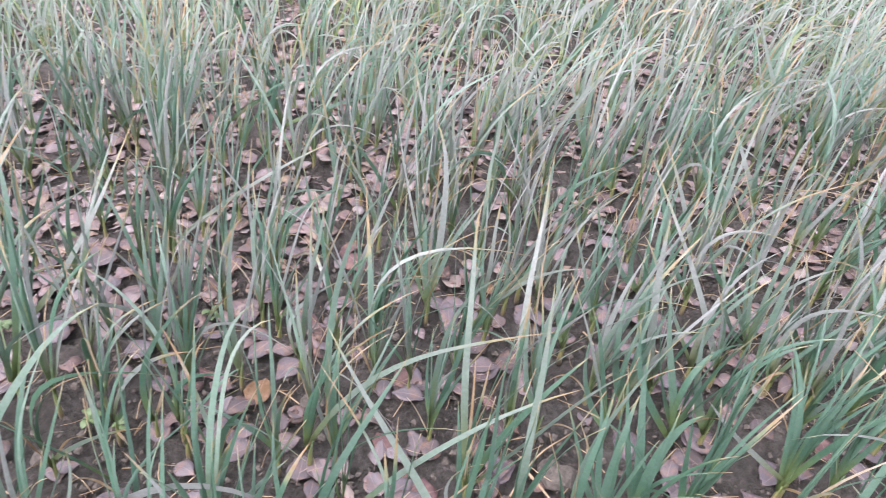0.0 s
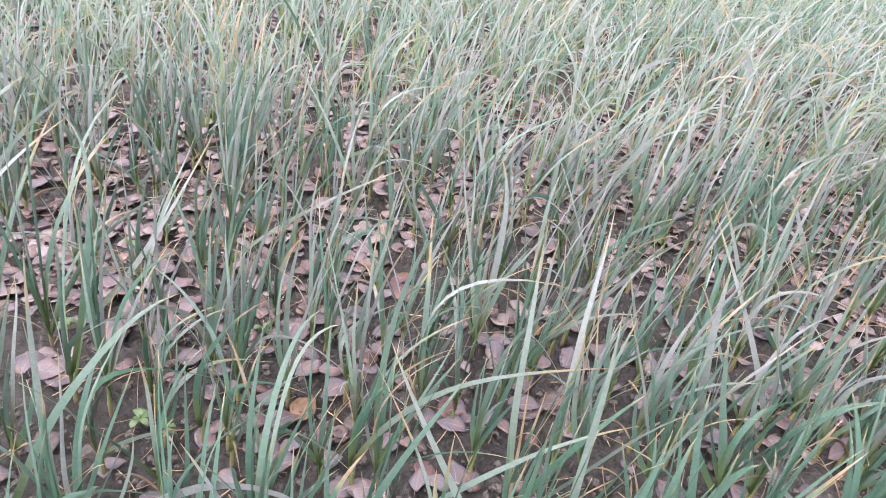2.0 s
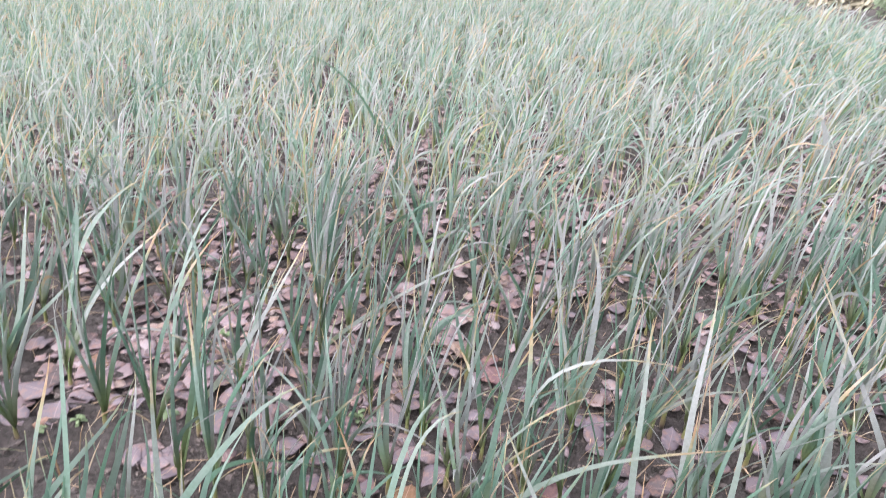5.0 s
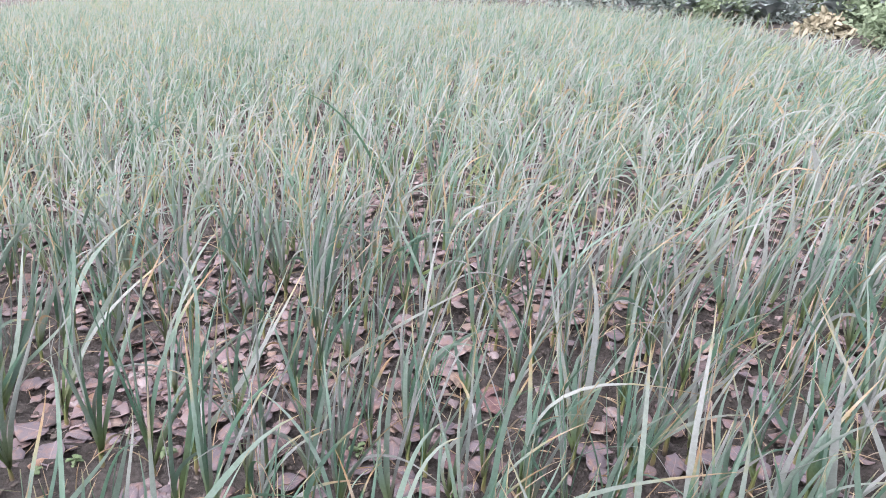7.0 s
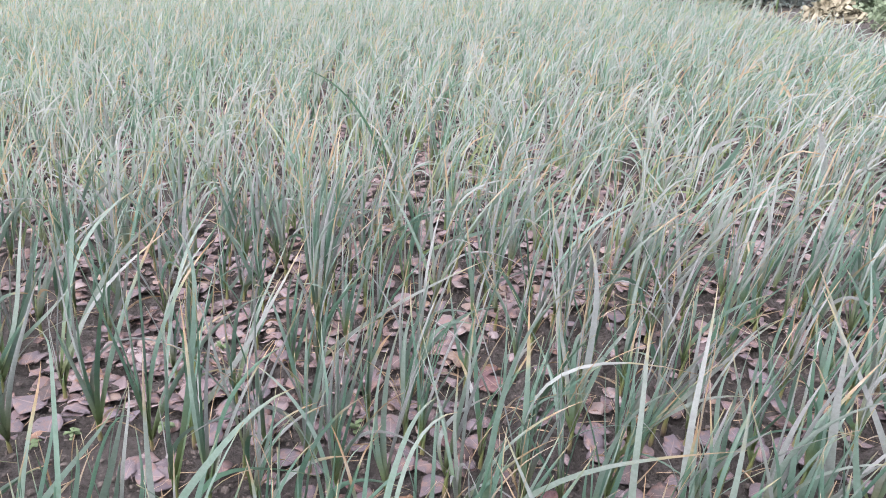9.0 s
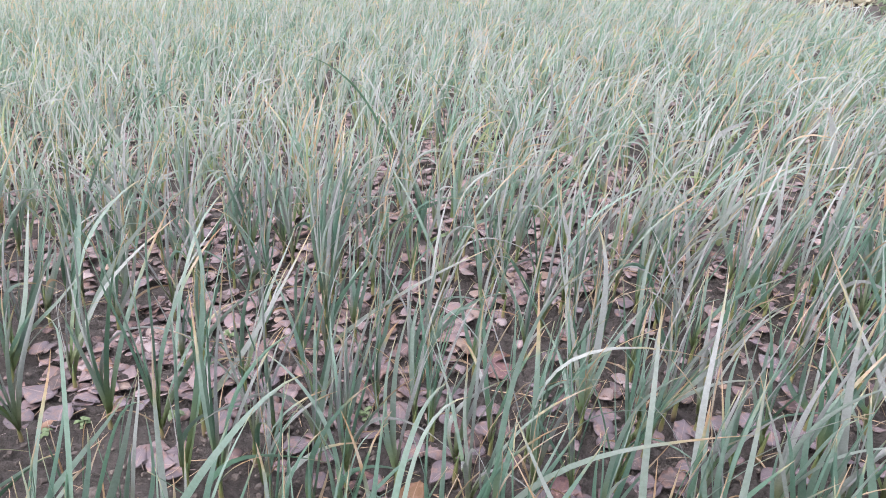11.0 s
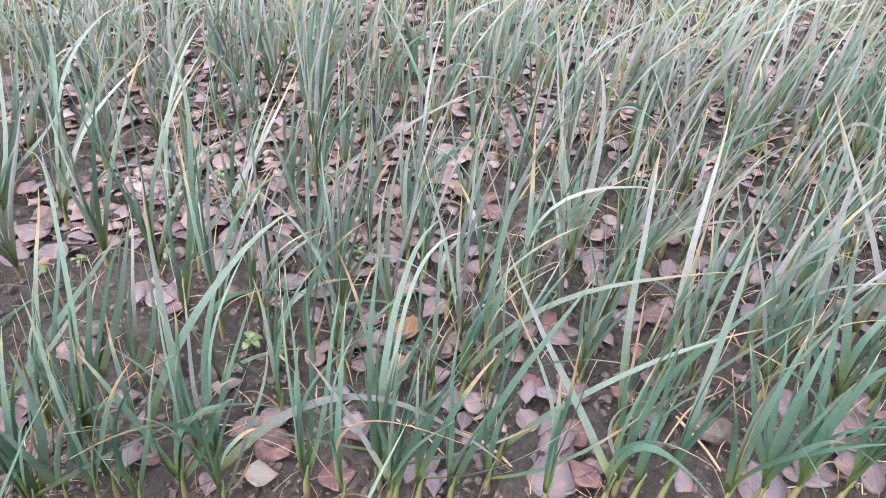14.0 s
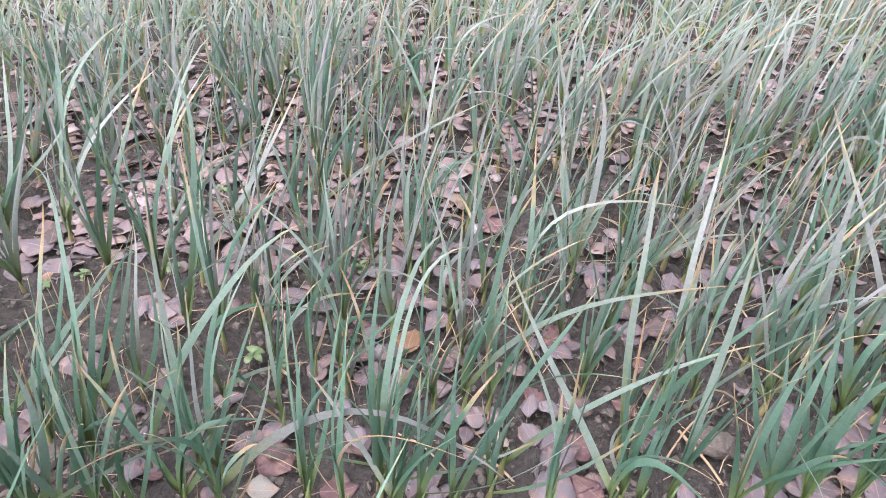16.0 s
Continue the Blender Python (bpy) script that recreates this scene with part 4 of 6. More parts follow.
garlic(-0.665, 1.283, (0.046, 0.335, 0.017, 0.169, 0.08, 11.0, 0.05, 0.30), (0.079, 0.327, 0.042, 0.158, 0.05, 11.0, 0.05, 0.20))
garlic(-0.625, 1.379, (0.051, 0.310, 0.017, 0.147, 0.03, 12.9, 0.05, 0.25), (0.090, 0.334, 0.043, 0.146, 0.06, 11.4, 0.10, 0.30))
garlic(-0.562, 1.407, (0.003, 0.280, -0.002, 0.144, 0.26, 13.1, 0.05, 0.30), (0.083, 0.326, 0.027, 0.147, 0.23, 11.6, 0.08, 0.40))
garlic(-0.476, 1.294, (0.011, 0.312, 0.004, 0.142, 0.23, 10.9, 0.05, 0.30), (0.062, 0.314, 0.024, 0.142, 0.22, 10.9, 0.05, 0.30))
garlic(-0.378, 1.214, (0.069, 0.371, 0.016, 0.168, 0.05, 12.6, 0.05, 0.30), (0.110, 0.316, 0.030, 0.122, 0.09, 11.5, 0.05, 0.10), (0.003, 0.311, -0.003, 0.142, 0.18, 10.3, 0.05, 0.35), (-0.005, 0.126, 0.024, 0.072, 0.20, 9.2, 1.00, 0.50))
garlic(-0.494, 1.489, (0.018, 0.263, -0.000, 0.106, 0.24, 13.6, 0.05, 0.30))
garlic(-0.604, 1.309, (0.415, 0.324, 0.149, 0.166, 0.25, 10.9, 0.15, 0.65))
garlic(-0.368, 1.301, (0.210, 0.248, 0.081, 0.185, 0.02, 11.7, 0.05, 0.30))
garlic(-0.249, 1.330, (-0.043, 0.283, -0.022, 0.133, 0.17, 10.8, 0.05, 0.30), (0.033, 0.243, 0.010, 0.104, 0.19, 10.8, 0.10, 0.20))
garlic(-0.161, 1.147, (0.106, 0.349, 0.038, 0.184, 0.14, 11.9, 0.05, 0.70), (0.007, 0.338, 0.016, 0.180, 0.05, 9.5, 0.05, 0.30))
garlic(-0.130, 1.409, (-0.092, 0.307, -0.027, 0.168, 0.13, 9.6, 0.25, 0.60), (0.015, 0.270, 0.008, 0.117, 0.03, 11.1, 0.05, 0.20))
garlic(-0.311, 1.065, (0.022, 0.249, -0.000, 0.128, 0.26, 9.5, 0.05, 0.30), (0.113, 0.231, 0.053, 0.132, 0.24, 9.4, 0.15, 0.50))
garlic(-0.502, 1.055, (0.009, 0.214, 0.001, 0.111, 0.15, 9.8, 0.05, 0.20), (0.080, 0.252, 0.028, 0.118, 0.08, 9.7, 0.10, 0.40))
garlic(-0.255, 1.617, (0.003, 0.229, -0.006, 0.109, 0.25, 12.5, 0.05, 0.20))
garlic(-0.473, 1.761, (-0.012, 0.184, -0.011, 0.086, 0.16, 11.8, 0.05, 0.30))
garlic(-0.021, 1.367, (-0.018, 0.335, -0.012, 0.157, 0.25, 12.2, 0.05, 0.70))
garlic(-0.025, 1.255, (0.167, 0.249, 0.074, 0.114, 0.24, 10.4, 0.10, 0.60))
garlic(0.050, 1.420, (-0.004, 0.336, 0.011, 0.184, 0.14, 13.8, 0.10, 0.85))
garlic(0.021, 1.324, (-0.001, 0.181, -0.010, 0.077, 0.12, 10.8, 0.05, 0.15), (-0.041, 0.188, -0.023, 0.074, 0.17, 10.8, 0.05, 0.10))
garlic(0.117, 1.329, (0.030, 0.370, 0.012, 0.210, 0.12, 13.1, 0.05, 0.50), (-0.038, 0.274, -0.016, 0.128, 0.05, 10.6, 0.05, 0.10), (0.021, 0.242, 0.011, 0.095, 0.09, 12.1, 0.05, 0.15))
garlic(0.242, 1.482, (-0.008, 0.317, -0.007, 0.150, 0.23, 17.4, 0.05, 0.75))
garlic(0.109, 1.125, (0.024, 0.332, 0.019, 0.199, 0.01, 10.4, 0.20, 0.80))
garlic(0.209, 1.358, (-0.042, 0.222, -0.025, 0.115, 0.01, 12.2, 0.05, 0.25), (0.001, 0.204, -0.003, 0.105, 0.18, 12.4, 0.10, 0.50))
garlic(0.237, 1.170, (0.003, 0.322, -0.002, 0.177, 0.08, 12.2, 0.08, 0.80))
garlic(0.273, 1.433, (0.020, 0.255, 0.016, 0.169, 0.15, 11.3, 0.20, 0.40))
garlic(0.167, 1.166, (0.240, 0.321, 0.115, 0.189, 0.13, 11.0, 0.15, 0.70))
garlic(0.290, 1.340, (0.166, 0.218, 0.086, 0.158, 0.10, 10.9, 0.10, 0.50))
garlic(0.386, 1.465, (0.024, 0.323, -0.006, 0.117, 0.28, 13.3, 0.05, 0.25), (-0.051, 0.296, -0.034, 0.131, 0.05, 11.6, 0.05, 0.30))
garlic(0.506, 1.667, (0.002, 0.261, -0.012, 0.118, 0.12, 14.6, 0.05, 0.20), (-0.085, 0.234, -0.049, 0.103, 0.06, 12.9, 0.05, 0.30))
garlic(0.547, 1.501, (0.021, 0.285, -0.007, 0.124, 0.18, 15.2, 0.05, 0.20), (0.063, 0.212, 0.013, 0.116, 0.08, 12.2, 0.10, 0.40))
garlic(0.490, 1.374, (-0.007, 0.257, -0.033, 0.109, 0.10, 12.8, 0.05, 0.15))
garlic(0.575, 1.379, (-0.067, 0.307, -0.012, 0.146, 0.21, 13.0, 0.05, 0.20), (0.017, 0.287, -0.003, 0.142, 0.09, 12.9, 0.05, 0.40))
garlic(0.632, 1.360, (-0.109, 0.350, -0.024, 0.149, 0.16, 14.4, 0.20, 0.75))
garlic(0.577, 1.189, (0.016, 0.248, -0.009, 0.120, 0.25, 12.0, 0.05, 0.40), (-0.083, 0.251, -0.042, 0.124, 0.03, 11.8, 0.10, 0.20))
garlic(0.732, 1.437, (-0.095, 0.354, -0.039, 0.196, 0.02, 16.3, 0.05, 0.15), (-0.132, 0.318, -0.057, 0.175, 0.06, 14.9, 0.05, 0.20), (0.025, 0.328, -0.002, 0.177, 0.21, 15.3, 0.05, 0.30))
garlic(0.867, 1.575, (-0.115, 0.273, -0.041, 0.141, 0.17, 14.9, 0.20, 0.85), (-0.011, 0.290, -0.019, 0.150, 0.07, 16.5, 0.05, 0.30))
garlic(0.719, 1.197, (-0.080, 0.345, -0.030, 0.203, 0.09, 14.7, 0.25, 0.85))
garlic(0.888, 1.471, (-0.033, 0.326, -0.036, 0.163, 0.05, 17.3, 0.05, 0.20), (0.042, 0.331, -0.008, 0.157, 0.13, 15.9, 0.05, 0.60))
garlic(0.892, 1.375, (0.030, 0.313, -0.012, 0.195, 0.01, 13.6, 0.05, 0.70))
garlic(0.959, 1.402, (-0.043, 0.259, -0.042, 0.133, 0.20, 17.4, 0.05, 0.20), (0.031, 0.241, 0.002, 0.158, 0.25, 16.0, 0.05, 0.30))
garlic(0.791, 1.324, (0.079, 0.234, 0.019, 0.099, 0.27, 13.5, 0.05, 0.40), (-0.103, 0.222, -0.047, 0.115, 0.21, 11.8, 0.50, 0.50))
garlic(0.667, 1.194, (0.027, 0.234, -0.008, 0.106, 0.27, 12.4, 0.05, 0.50), (-0.090, 0.241, -0.047, 0.126, 0.01, 10.7, 0.05, 0.20))


rng = np.random.default_rng(11)
placed = np.array([ob.location[:2] for ob in bpy.data.objects if ob.name.startswith("garlic_plant")]).reshape(-1, 2)
grid = np.stack(np.meshgrid(np.arange(-10.5, 6.0, 0.108), np.arange(-2.4, 15.6, 0.108)), -1).reshape(-1, 2)
grid = grid + rng.uniform(-0.045, 0.045, grid.shape)
keep = inside_bed(grid[:, 0], grid[:, 1]) & (np.abs(grid[:, 0] + 0.1 * grid[:, 1]) < np.maximum(2.2, 0.9 + 0.74 * grid[:, 1]))
for px, py in placed:
    keep &= np.hypot(grid[:, 0] - px, grid[:, 1] - py) > (0.065 if py < 1.1 else 0.085)
# the near part of the bed holds only the plants set above
keep &= ~((grid[:, 1] < 0.86) & (grid[:, 1] > 0.4) & (grid[:, 0] > -0.97 - 0.675 * (grid[:, 1] - 0.473)) & (grid[:, 0] < 0.53 + 0.352 * (grid[:, 1] - 0.642)))
keep &= rng.random(len(grid)) < np.where(grid[:, 1] < 1.15, 1.0, np.where(grid[:, 1] < 1.9, 0.80, 0.76))
# further in, few others stand between them
keep &= ~((grid[:, 1] > 1.06) & (grid[:, 1] < 1.5) & (grid[:, 0] > -1.0 - 0.6 * (grid[:, 1] - 1.18)) & (grid[:, 0] < 0.75 + 0.45 * (grid[:, 1] - 1.1)) & (rng.random(len(grid)) < 0.5))
# a trodden gap in the bed
keep &= ~((grid[:, 1] > 0.24) & (grid[:, 1] < np.where(grid[:, 0] > 0.12, 0.40, 0.52)) & (np.abs(grid[:, 0] + 0.1) < 0.75))
keep &= np.hypot(grid[:, 0] + 0.1, grid[:, 1] + 0.35) > 0.3
for cx, cy, rx, ry in OPEN:
    keep &= ((grid[:, 0] - cx) / rx) ** 2 + ((grid[:, 1] - cy) / ry) ** 2 > 1
grid = grid[keep]
near = (grid[:, 1] < 1.9) & (grid[:, 1] > 0.39)
singles = grid[near & (np.abs(grid[:, 0] + 0.15) < 0.45 + 0.75 * grid[:, 1])]
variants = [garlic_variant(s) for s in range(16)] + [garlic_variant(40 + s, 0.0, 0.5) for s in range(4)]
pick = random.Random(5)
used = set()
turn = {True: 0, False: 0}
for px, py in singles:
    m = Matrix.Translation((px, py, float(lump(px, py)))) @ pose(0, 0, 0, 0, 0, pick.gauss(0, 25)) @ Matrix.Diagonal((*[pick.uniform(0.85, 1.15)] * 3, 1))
    # greener variants paint the near margin's dimmer light; some also stand on the right
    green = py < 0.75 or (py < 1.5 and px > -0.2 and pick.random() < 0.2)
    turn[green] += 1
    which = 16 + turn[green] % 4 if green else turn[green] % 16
    if which in used:
        made = copy_thing(variants[which], m)
        made.scale = [pick.uniform(0.85, 1.15)] * 3
    else:
        variants[which].matrix_basis = m
        used.add(which)
assert len(used) == 20
rest = grid[~(near & (np.abs(grid[:, 0] + 0.15) < 0.45 + 0.75 * grid[:, 1]))]
middle = rest[(rest[:, 1] < 3.6) & (rest[:, 1] > 0.39)]
behind = rest[rest[:, 1] <= 0.39]
far = rest[(rest[:, 1] >= 3.6) & (rest[:, 1] < 7.5)]
end = rest[rest[:, 1] >= 7.5]
# each strip's share of pale blades carries its light and veil as colour
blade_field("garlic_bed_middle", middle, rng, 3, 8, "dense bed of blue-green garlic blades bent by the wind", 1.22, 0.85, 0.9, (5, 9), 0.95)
# added out of view: carries the bed on and shades the near soil
blade_field("garlic_bed_near", behind, rng, 3, 6, "unseen garlic plants added behind and beside the camera, shading the near soil", wax_and_light=0.4)
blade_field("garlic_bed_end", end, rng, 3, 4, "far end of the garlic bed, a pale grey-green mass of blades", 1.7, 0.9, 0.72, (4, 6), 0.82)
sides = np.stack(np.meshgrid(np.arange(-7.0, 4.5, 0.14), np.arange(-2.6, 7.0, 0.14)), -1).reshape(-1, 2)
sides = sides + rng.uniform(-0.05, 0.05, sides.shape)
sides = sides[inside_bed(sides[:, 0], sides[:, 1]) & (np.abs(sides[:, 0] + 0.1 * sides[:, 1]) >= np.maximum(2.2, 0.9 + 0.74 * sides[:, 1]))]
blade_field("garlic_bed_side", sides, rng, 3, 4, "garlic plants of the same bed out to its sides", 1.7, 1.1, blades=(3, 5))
blade_field("garlic_bed_far", far, rng, 3, 6, "distant part of the garlic bed, haze painted as pale grey-green blades", 1.55, 0.8, 0.72, (5, 8), 0.82)


# ---- fallen leaves ----
def leaf_template(seed, cols=5, rows=9):
    """A fallen leaf of one metre length, with a curled blade: verts, faces, uv. It has an upper and a lower side."""
    r = random.Random(seed)
    broad = r.choice((0.26, 0.32, 0.36, 0.40, 0.43)) * r.uniform(0.94, 1.06)
    point = r.uniform(0.75, 1.25)
    curl = r.uniform(-0.28, 0.28) if seed % 5 else r.uniform(0.4, 0.8)
    bend = r.uniform(-0.35, 0.35)
    fold = r.uniform(-0.05, 0.08)
    wave = r.uniform(0.02, 0.08)
    skew = r.uniform(-0.1, 0.1)
    verts, uv = [], []
    for side in (0, 1):
        for i in range(rows):
            s = i / (rows - 1)
            w = broad * (math.sin(math.pi * min(1, s * 0.98 + 0.02) ** 0.8) ** (0.8 if s < 0.5 else point)) * (1 + 0.08 * math.sin(9 * s + seed) + 0.05 * math.sin(19 * s + 2 * seed))
            w = max(w, 0.012)
            for j in range(cols):
                c = 2 * j / (cols - 1) - 1
                x = c * w + skew * math.sin(math.pi * s)
                y = s - 0.5
                z = curl * (c * w) ** 2 * 2.2 + bend * (s - 0.5) ** 2 * 1.4 + fold * abs(c) * w + wave * math.sin(7 * s + 3 * c + seed) * abs(c)
                verts.append((x, y, z - (0.012 if side else 0)))
                uv.append((j / (cols - 1), s))
    low = min(v[2] for v in verts)
    verts = [(a, b, c - low) for a, b, c in verts]
    faces = []
    half = rows * cols
    for i in range(rows - 1):
        for j in range(cols - 1):
            q = (i * cols + j, i * cols + j + 1, (i + 1) * cols + j + 1, (i + 1) * cols + j)
            faces.append(q)
            faces.append(tuple(half + v for v in reversed(q)))
    rim = [(0, j) for j in range(cols)] + [(i, cols - 1) for i in range(1, rows)] + [(rows - 1, j) for j in range(cols - 2, -1, -1)] + [(i, 0) for i in range(rows - 2, 0, -1)]
    rim = [i * cols + j for i, j in rim]
    for a, b in zip(rim, rim[1:] + rim[:1]):
        faces.append((b, a, half + a, half + b))
    # stalk
    n = len(verts)
    for k, (yy, zz) in enumerate(((-0.47, 0.0), (-0.72, 0.03 + 0.2 * max(0, bend)))):
        for a in range(3):
            verts.append((0.014 * math.cos(a * 2.1) + 0.05 * k * skew * 8, yy, zz + 0.014 * math.sin(a * 2.1) + 0.02 - low * (1 - k)))
            uv.append((0.5, 0.0))
    for a in range(3):
        b = (a + 1) % 3
        faces.append((n + a, n + b, n + 3 + b, n + 3 + a))
    return verts, faces, uv


LEAF_SHAPES = [leaf_template(s) for s in range(14)]
LITTER_SHAPES = [leaf_template(s, 3, 6) for s in range(14)]
LEAF_LABELS = ("dull mauve-pink fallen leaf lying on the soil", "pale pinkish dry leaf fallen between the garlic", "dark brown withered leaf lying on the soil",
               "ochre-orange dead leaf lying among the litter", "russet-pink fallen leaf with a pale midrib", "whitish papery dead leaf on bare soil")
LEAF_MESHES = {}


def leaf_mesh(k, tint):
    if (k, tint) in LEAF_MESHES:
        return LEAF_MESHES[k, tint]
    v, f, uv = LEAF_SHAPES[k]
    me = bpy.data.meshes.new("fallen_leaf")
    me.from_pydata(v, [], f)
    loops = np.empty(len(me.loops), dtype=np.int32)
    me.loops.foreach_get("vertex_index", loops)
    layer = me.uv_layers.new(name="UVMap")
    layer.data.foreach_set("uv", np.asarray(uv, dtype=np.float32)[loops].ravel())
    me.polygons.foreach_set("use_smooth", [True] * len(me.polygons))
    me.materials.append(DEAD[tint])
    LEAF_MESHES[k, tint] = me
    return me


def fallen_leaf(x, y, turn, size, shape, tint=MAUVE):
    r = random.Random(round(x * 1013 + y * 211, 4))
    ob = new("fallen_leaf", leaf_mesh(shape, tint))
    ob.matrix_basis = pose(x, y, float(lump(x, y)) + r.uniform(0.001, 0.012), r.gauss(3, 8), r.gauss(0, 8), turn) @ Matrix.Diagonal((size, size, size, 1))
    return tagged(ob, LEAF_LABELS[tint], "fallen leaf", "fallen leaves in the bed")


# where the wind has gathered the litter: centre, spread, number
DRIFTS = ((-1.05, 1.32, 0.20, 0.20, 34), (-0.20, 1.15, 0.22, 0.25, 20), (-0.35, 0.78, 0.28, 0.16, 8), (-0.02, 2.2, 0.15, 0.18, 22),
          (0.25, 1.0, 0.25, 0.18, 12), (-1.2, 1.75, 0.25, 0.25, 24))
BARE = ((-0.88, 0.85, 0.09), (-0.80, 0.86, 0.07), (0.19, 0.70, 0.07), (-0.47, 0.76, 0.06), (-0.16, 0.90, 0.07), (-1.00, 1.01, 0.06), (0.36, 1.06, 0.07), (-0.31, 0.63, 0.05), (0.37, 0.91, 0.05), (-0.76, 0.53, 0.05)
        )


def bare(x, y):
    return any(math.hypot(x - a, (y - b) * 1.2) < r for a, b, r in BARE)


# the fallen leaves that show between the plants
fallen_leaf(-0.968, 0.615, 237, 0.085, 9, PALE_PINK)
fallen_leaf(-0.734, 0.573, 191, 0.070, 4, PALE_PINK)
fallen_leaf(-0.694, 0.573, 70, 0.046, 2, RUSSET)
fallen_leaf(-0.751, 0.647, 346, 0.034, 0, PALE_PINK)
fallen_leaf(-0.508, 0.665, 173, 0.085, 8, PALE_PINK)
fallen_leaf(-0.490, 0.609, 237, 0.077, 9, RUSSET)
fallen_leaf(-0.372, 0.658, 41, 0.073, 5, MAUVE)
fallen_leaf(-0.374, 0.569, 283, 0.063, 9, RUSSET)
fallen_leaf(-0.245, 0.590, 358, 0.063, 0, MAUVE)
fallen_leaf(-0.223, 0.565, 194, 0.045, 2, PALE_PINK)
fallen_leaf(-0.029, 0.944, 231, 0.075, 11, PALE_PINK)
fallen_leaf(-0.084, 0.907, 216, 0.056, 2, PALE_PINK)
fallen_leaf(-0.035, 0.897, 86, 0.061, 3, MAUVE)
fallen_leaf(-0.075, 0.794, 26, 0.060, 1, RUSSET)
fallen_leaf(-0.052, 0.768, 67, 0.052, 8, MAUVE)
fallen_leaf(-0.030, 0.665, 302, 0.085, 1, PALE_PINK)
fallen_leaf(-0.043, 0.610, 352, 0.084, 6, MAUVE)
fallen_leaf(0.010, 0.617, 52, 0.066, 4, RUSSET)
fallen_leaf(-0.017, 0.591, 104, 0.042, 10, PALE_PINK)
fallen_leaf(-0.004, 0.689, 114, 0.057, 11, RUSSET)
fallen_leaf(0.063, 0.932, 215, 0.050, 1, PALE_PINK)
fallen_leaf(0.121, 0.978, 136, 0.067, 3, PALE_PINK)
fallen_leaf(0.178, 1.001, 203, 0.085, 4, PALE_PINK)
fallen_leaf(0.135, 0.753, 174, 0.069, 12, PALE_PINK)
fallen_leaf(0.107, 0.714, 22, 0.052, 3, MAUVE)
fallen_leaf(0.284, 0.640, 2, 0.081, 6, PALE_PINK)
fallen_leaf(0.364, 0.808, 28, 0.064, 6, PALE_PINK)
fallen_leaf(0.354, 0.647, 251, 0.071, 2, PALE_PINK)
fallen_leaf(0.427, 0.721, 12, 0.068, 3, PALE_PINK)
fallen_leaf(0.451, 0.736, 217, 0.057, 11, MAUVE)
fallen_leaf(0.505, 0.823, 57, 0.078, 9, PALE_PINK)
fallen_leaf(0.454, 0.669, 1, 0.067, 1, PALE_PINK)
fallen_leaf(0.482, 0.687, 296, 0.051, 3, MAUVE)
fallen_leaf(0.447, 0.756, 103, 0.050, 5, PALE_PINK)
fallen_leaf(0.044, 1.146, 4, 0.072, 1, PALE_PINK)
fallen_leaf(-0.193, 1.182, 68, 0.059, 8, PALE_PINK)
fallen_leaf(-0.224, 1.072, 8, 0.069, 8, BROWN)
fallen_leaf(-0.187, 1.354, 43, 0.080, 9, RUSSET)
fallen_leaf(-0.087, 1.254, 254, 0.055, 8, PALE_PINK)
fallen_leaf(-0.932, 0.771, 101, 0.084, 6, MAUVE)
fallen_leaf(-0.894, 0.949, 35, 0.066, 6, PALE_PINK)
fallen_leaf(-0.820, 0.923, 98, 0.072, 10, PALE_PINK)
fallen_leaf(-0.766, 0.779, 47, 0.059, 11, MAUVE)
fallen_leaf(0.211, 0.727, 296, 0.060, 2, BROWN)
fallen_leaf(-1.242, 1.117, 88, 0.085, 9, PALE_PINK)
fallen_leaf(-1.141, 1.054, 21, 0.080, 0, MAUVE)
fallen_leaf(-0.349, 0.874, 138, 0.067, 8, MAUVE)
fallen_leaf(-0.383, 0.826, 349, 0.072, 9, PALE_PINK)
fallen_leaf(-0.444, 0.848, 76, 0.059, 11, MAUVE)
fallen_leaf(-0.273, 0.963, 137, 0.063, 11, PALE_PINK)
fallen_leaf(-0.318, 0.764, 294, 0.057, 0, MAUVE)
fallen_leaf(0.282, 1.099, 62, 0.077, 13, PALE_PINK)
fallen_leaf(0.359, 1.203, 206, 0.065, 3, PALE_PINK)
fallen_leaf(0.473, 1.278, 82, 0.078, 9, PALE_PINK)
fallen_leaf(0.531, 1.224, 258, 0.074, 0, MAUVE)
fallen_leaf(0.479, 1.160, 187, 0.069, 13, PALE_PINK)
fallen_leaf(0.209, 1.165, 345, 0.071, 8, PALE_PINK)
fallen_leaf(0.105, 1.060, 302, 0.059, 9, MAUVE)
fallen_leaf(-0.287, 0.591, 352, 0.048, 1, MAUVE)
fallen_leaf(-0.188, 0.692, 177, 0.046, 1, PALE_PINK)
fallen_leaf(-0.140, 0.855, 299, 0.048, 5, MAUVE)
fallen_leaf(-0.258, 1.129, 231, 0.071, 3, RUSSET)
fallen_leaf(-0.512, 0.935, 205, 0.057, 3, PALE_PINK)
fallen_leaf(-0.589, 1.032, 294, 0.066, 11, MAUVE)
fallen_leaf(-0.668, 1.080, 9, 0.065, 6, MAUVE)
fallen_leaf(-0.740, 1.133, 311, 0.074, 5, PALE_PINK)
fallen_leaf(-0.780, 1.067, 0, 0.075, 6, PALE_PINK)
fallen_leaf(-0.877, 1.139, 57, 0.077, 3, MAUVE)
fallen_leaf(0.360, 1.040, 113, 0.061, 7, MAUVE)
fallen_leaf(0.457, 0.957, 138, 0.062, 5, PALE_PINK)
fallen_leaf(0.502, 0.905, 45, 0.064, 4, MAUVE)
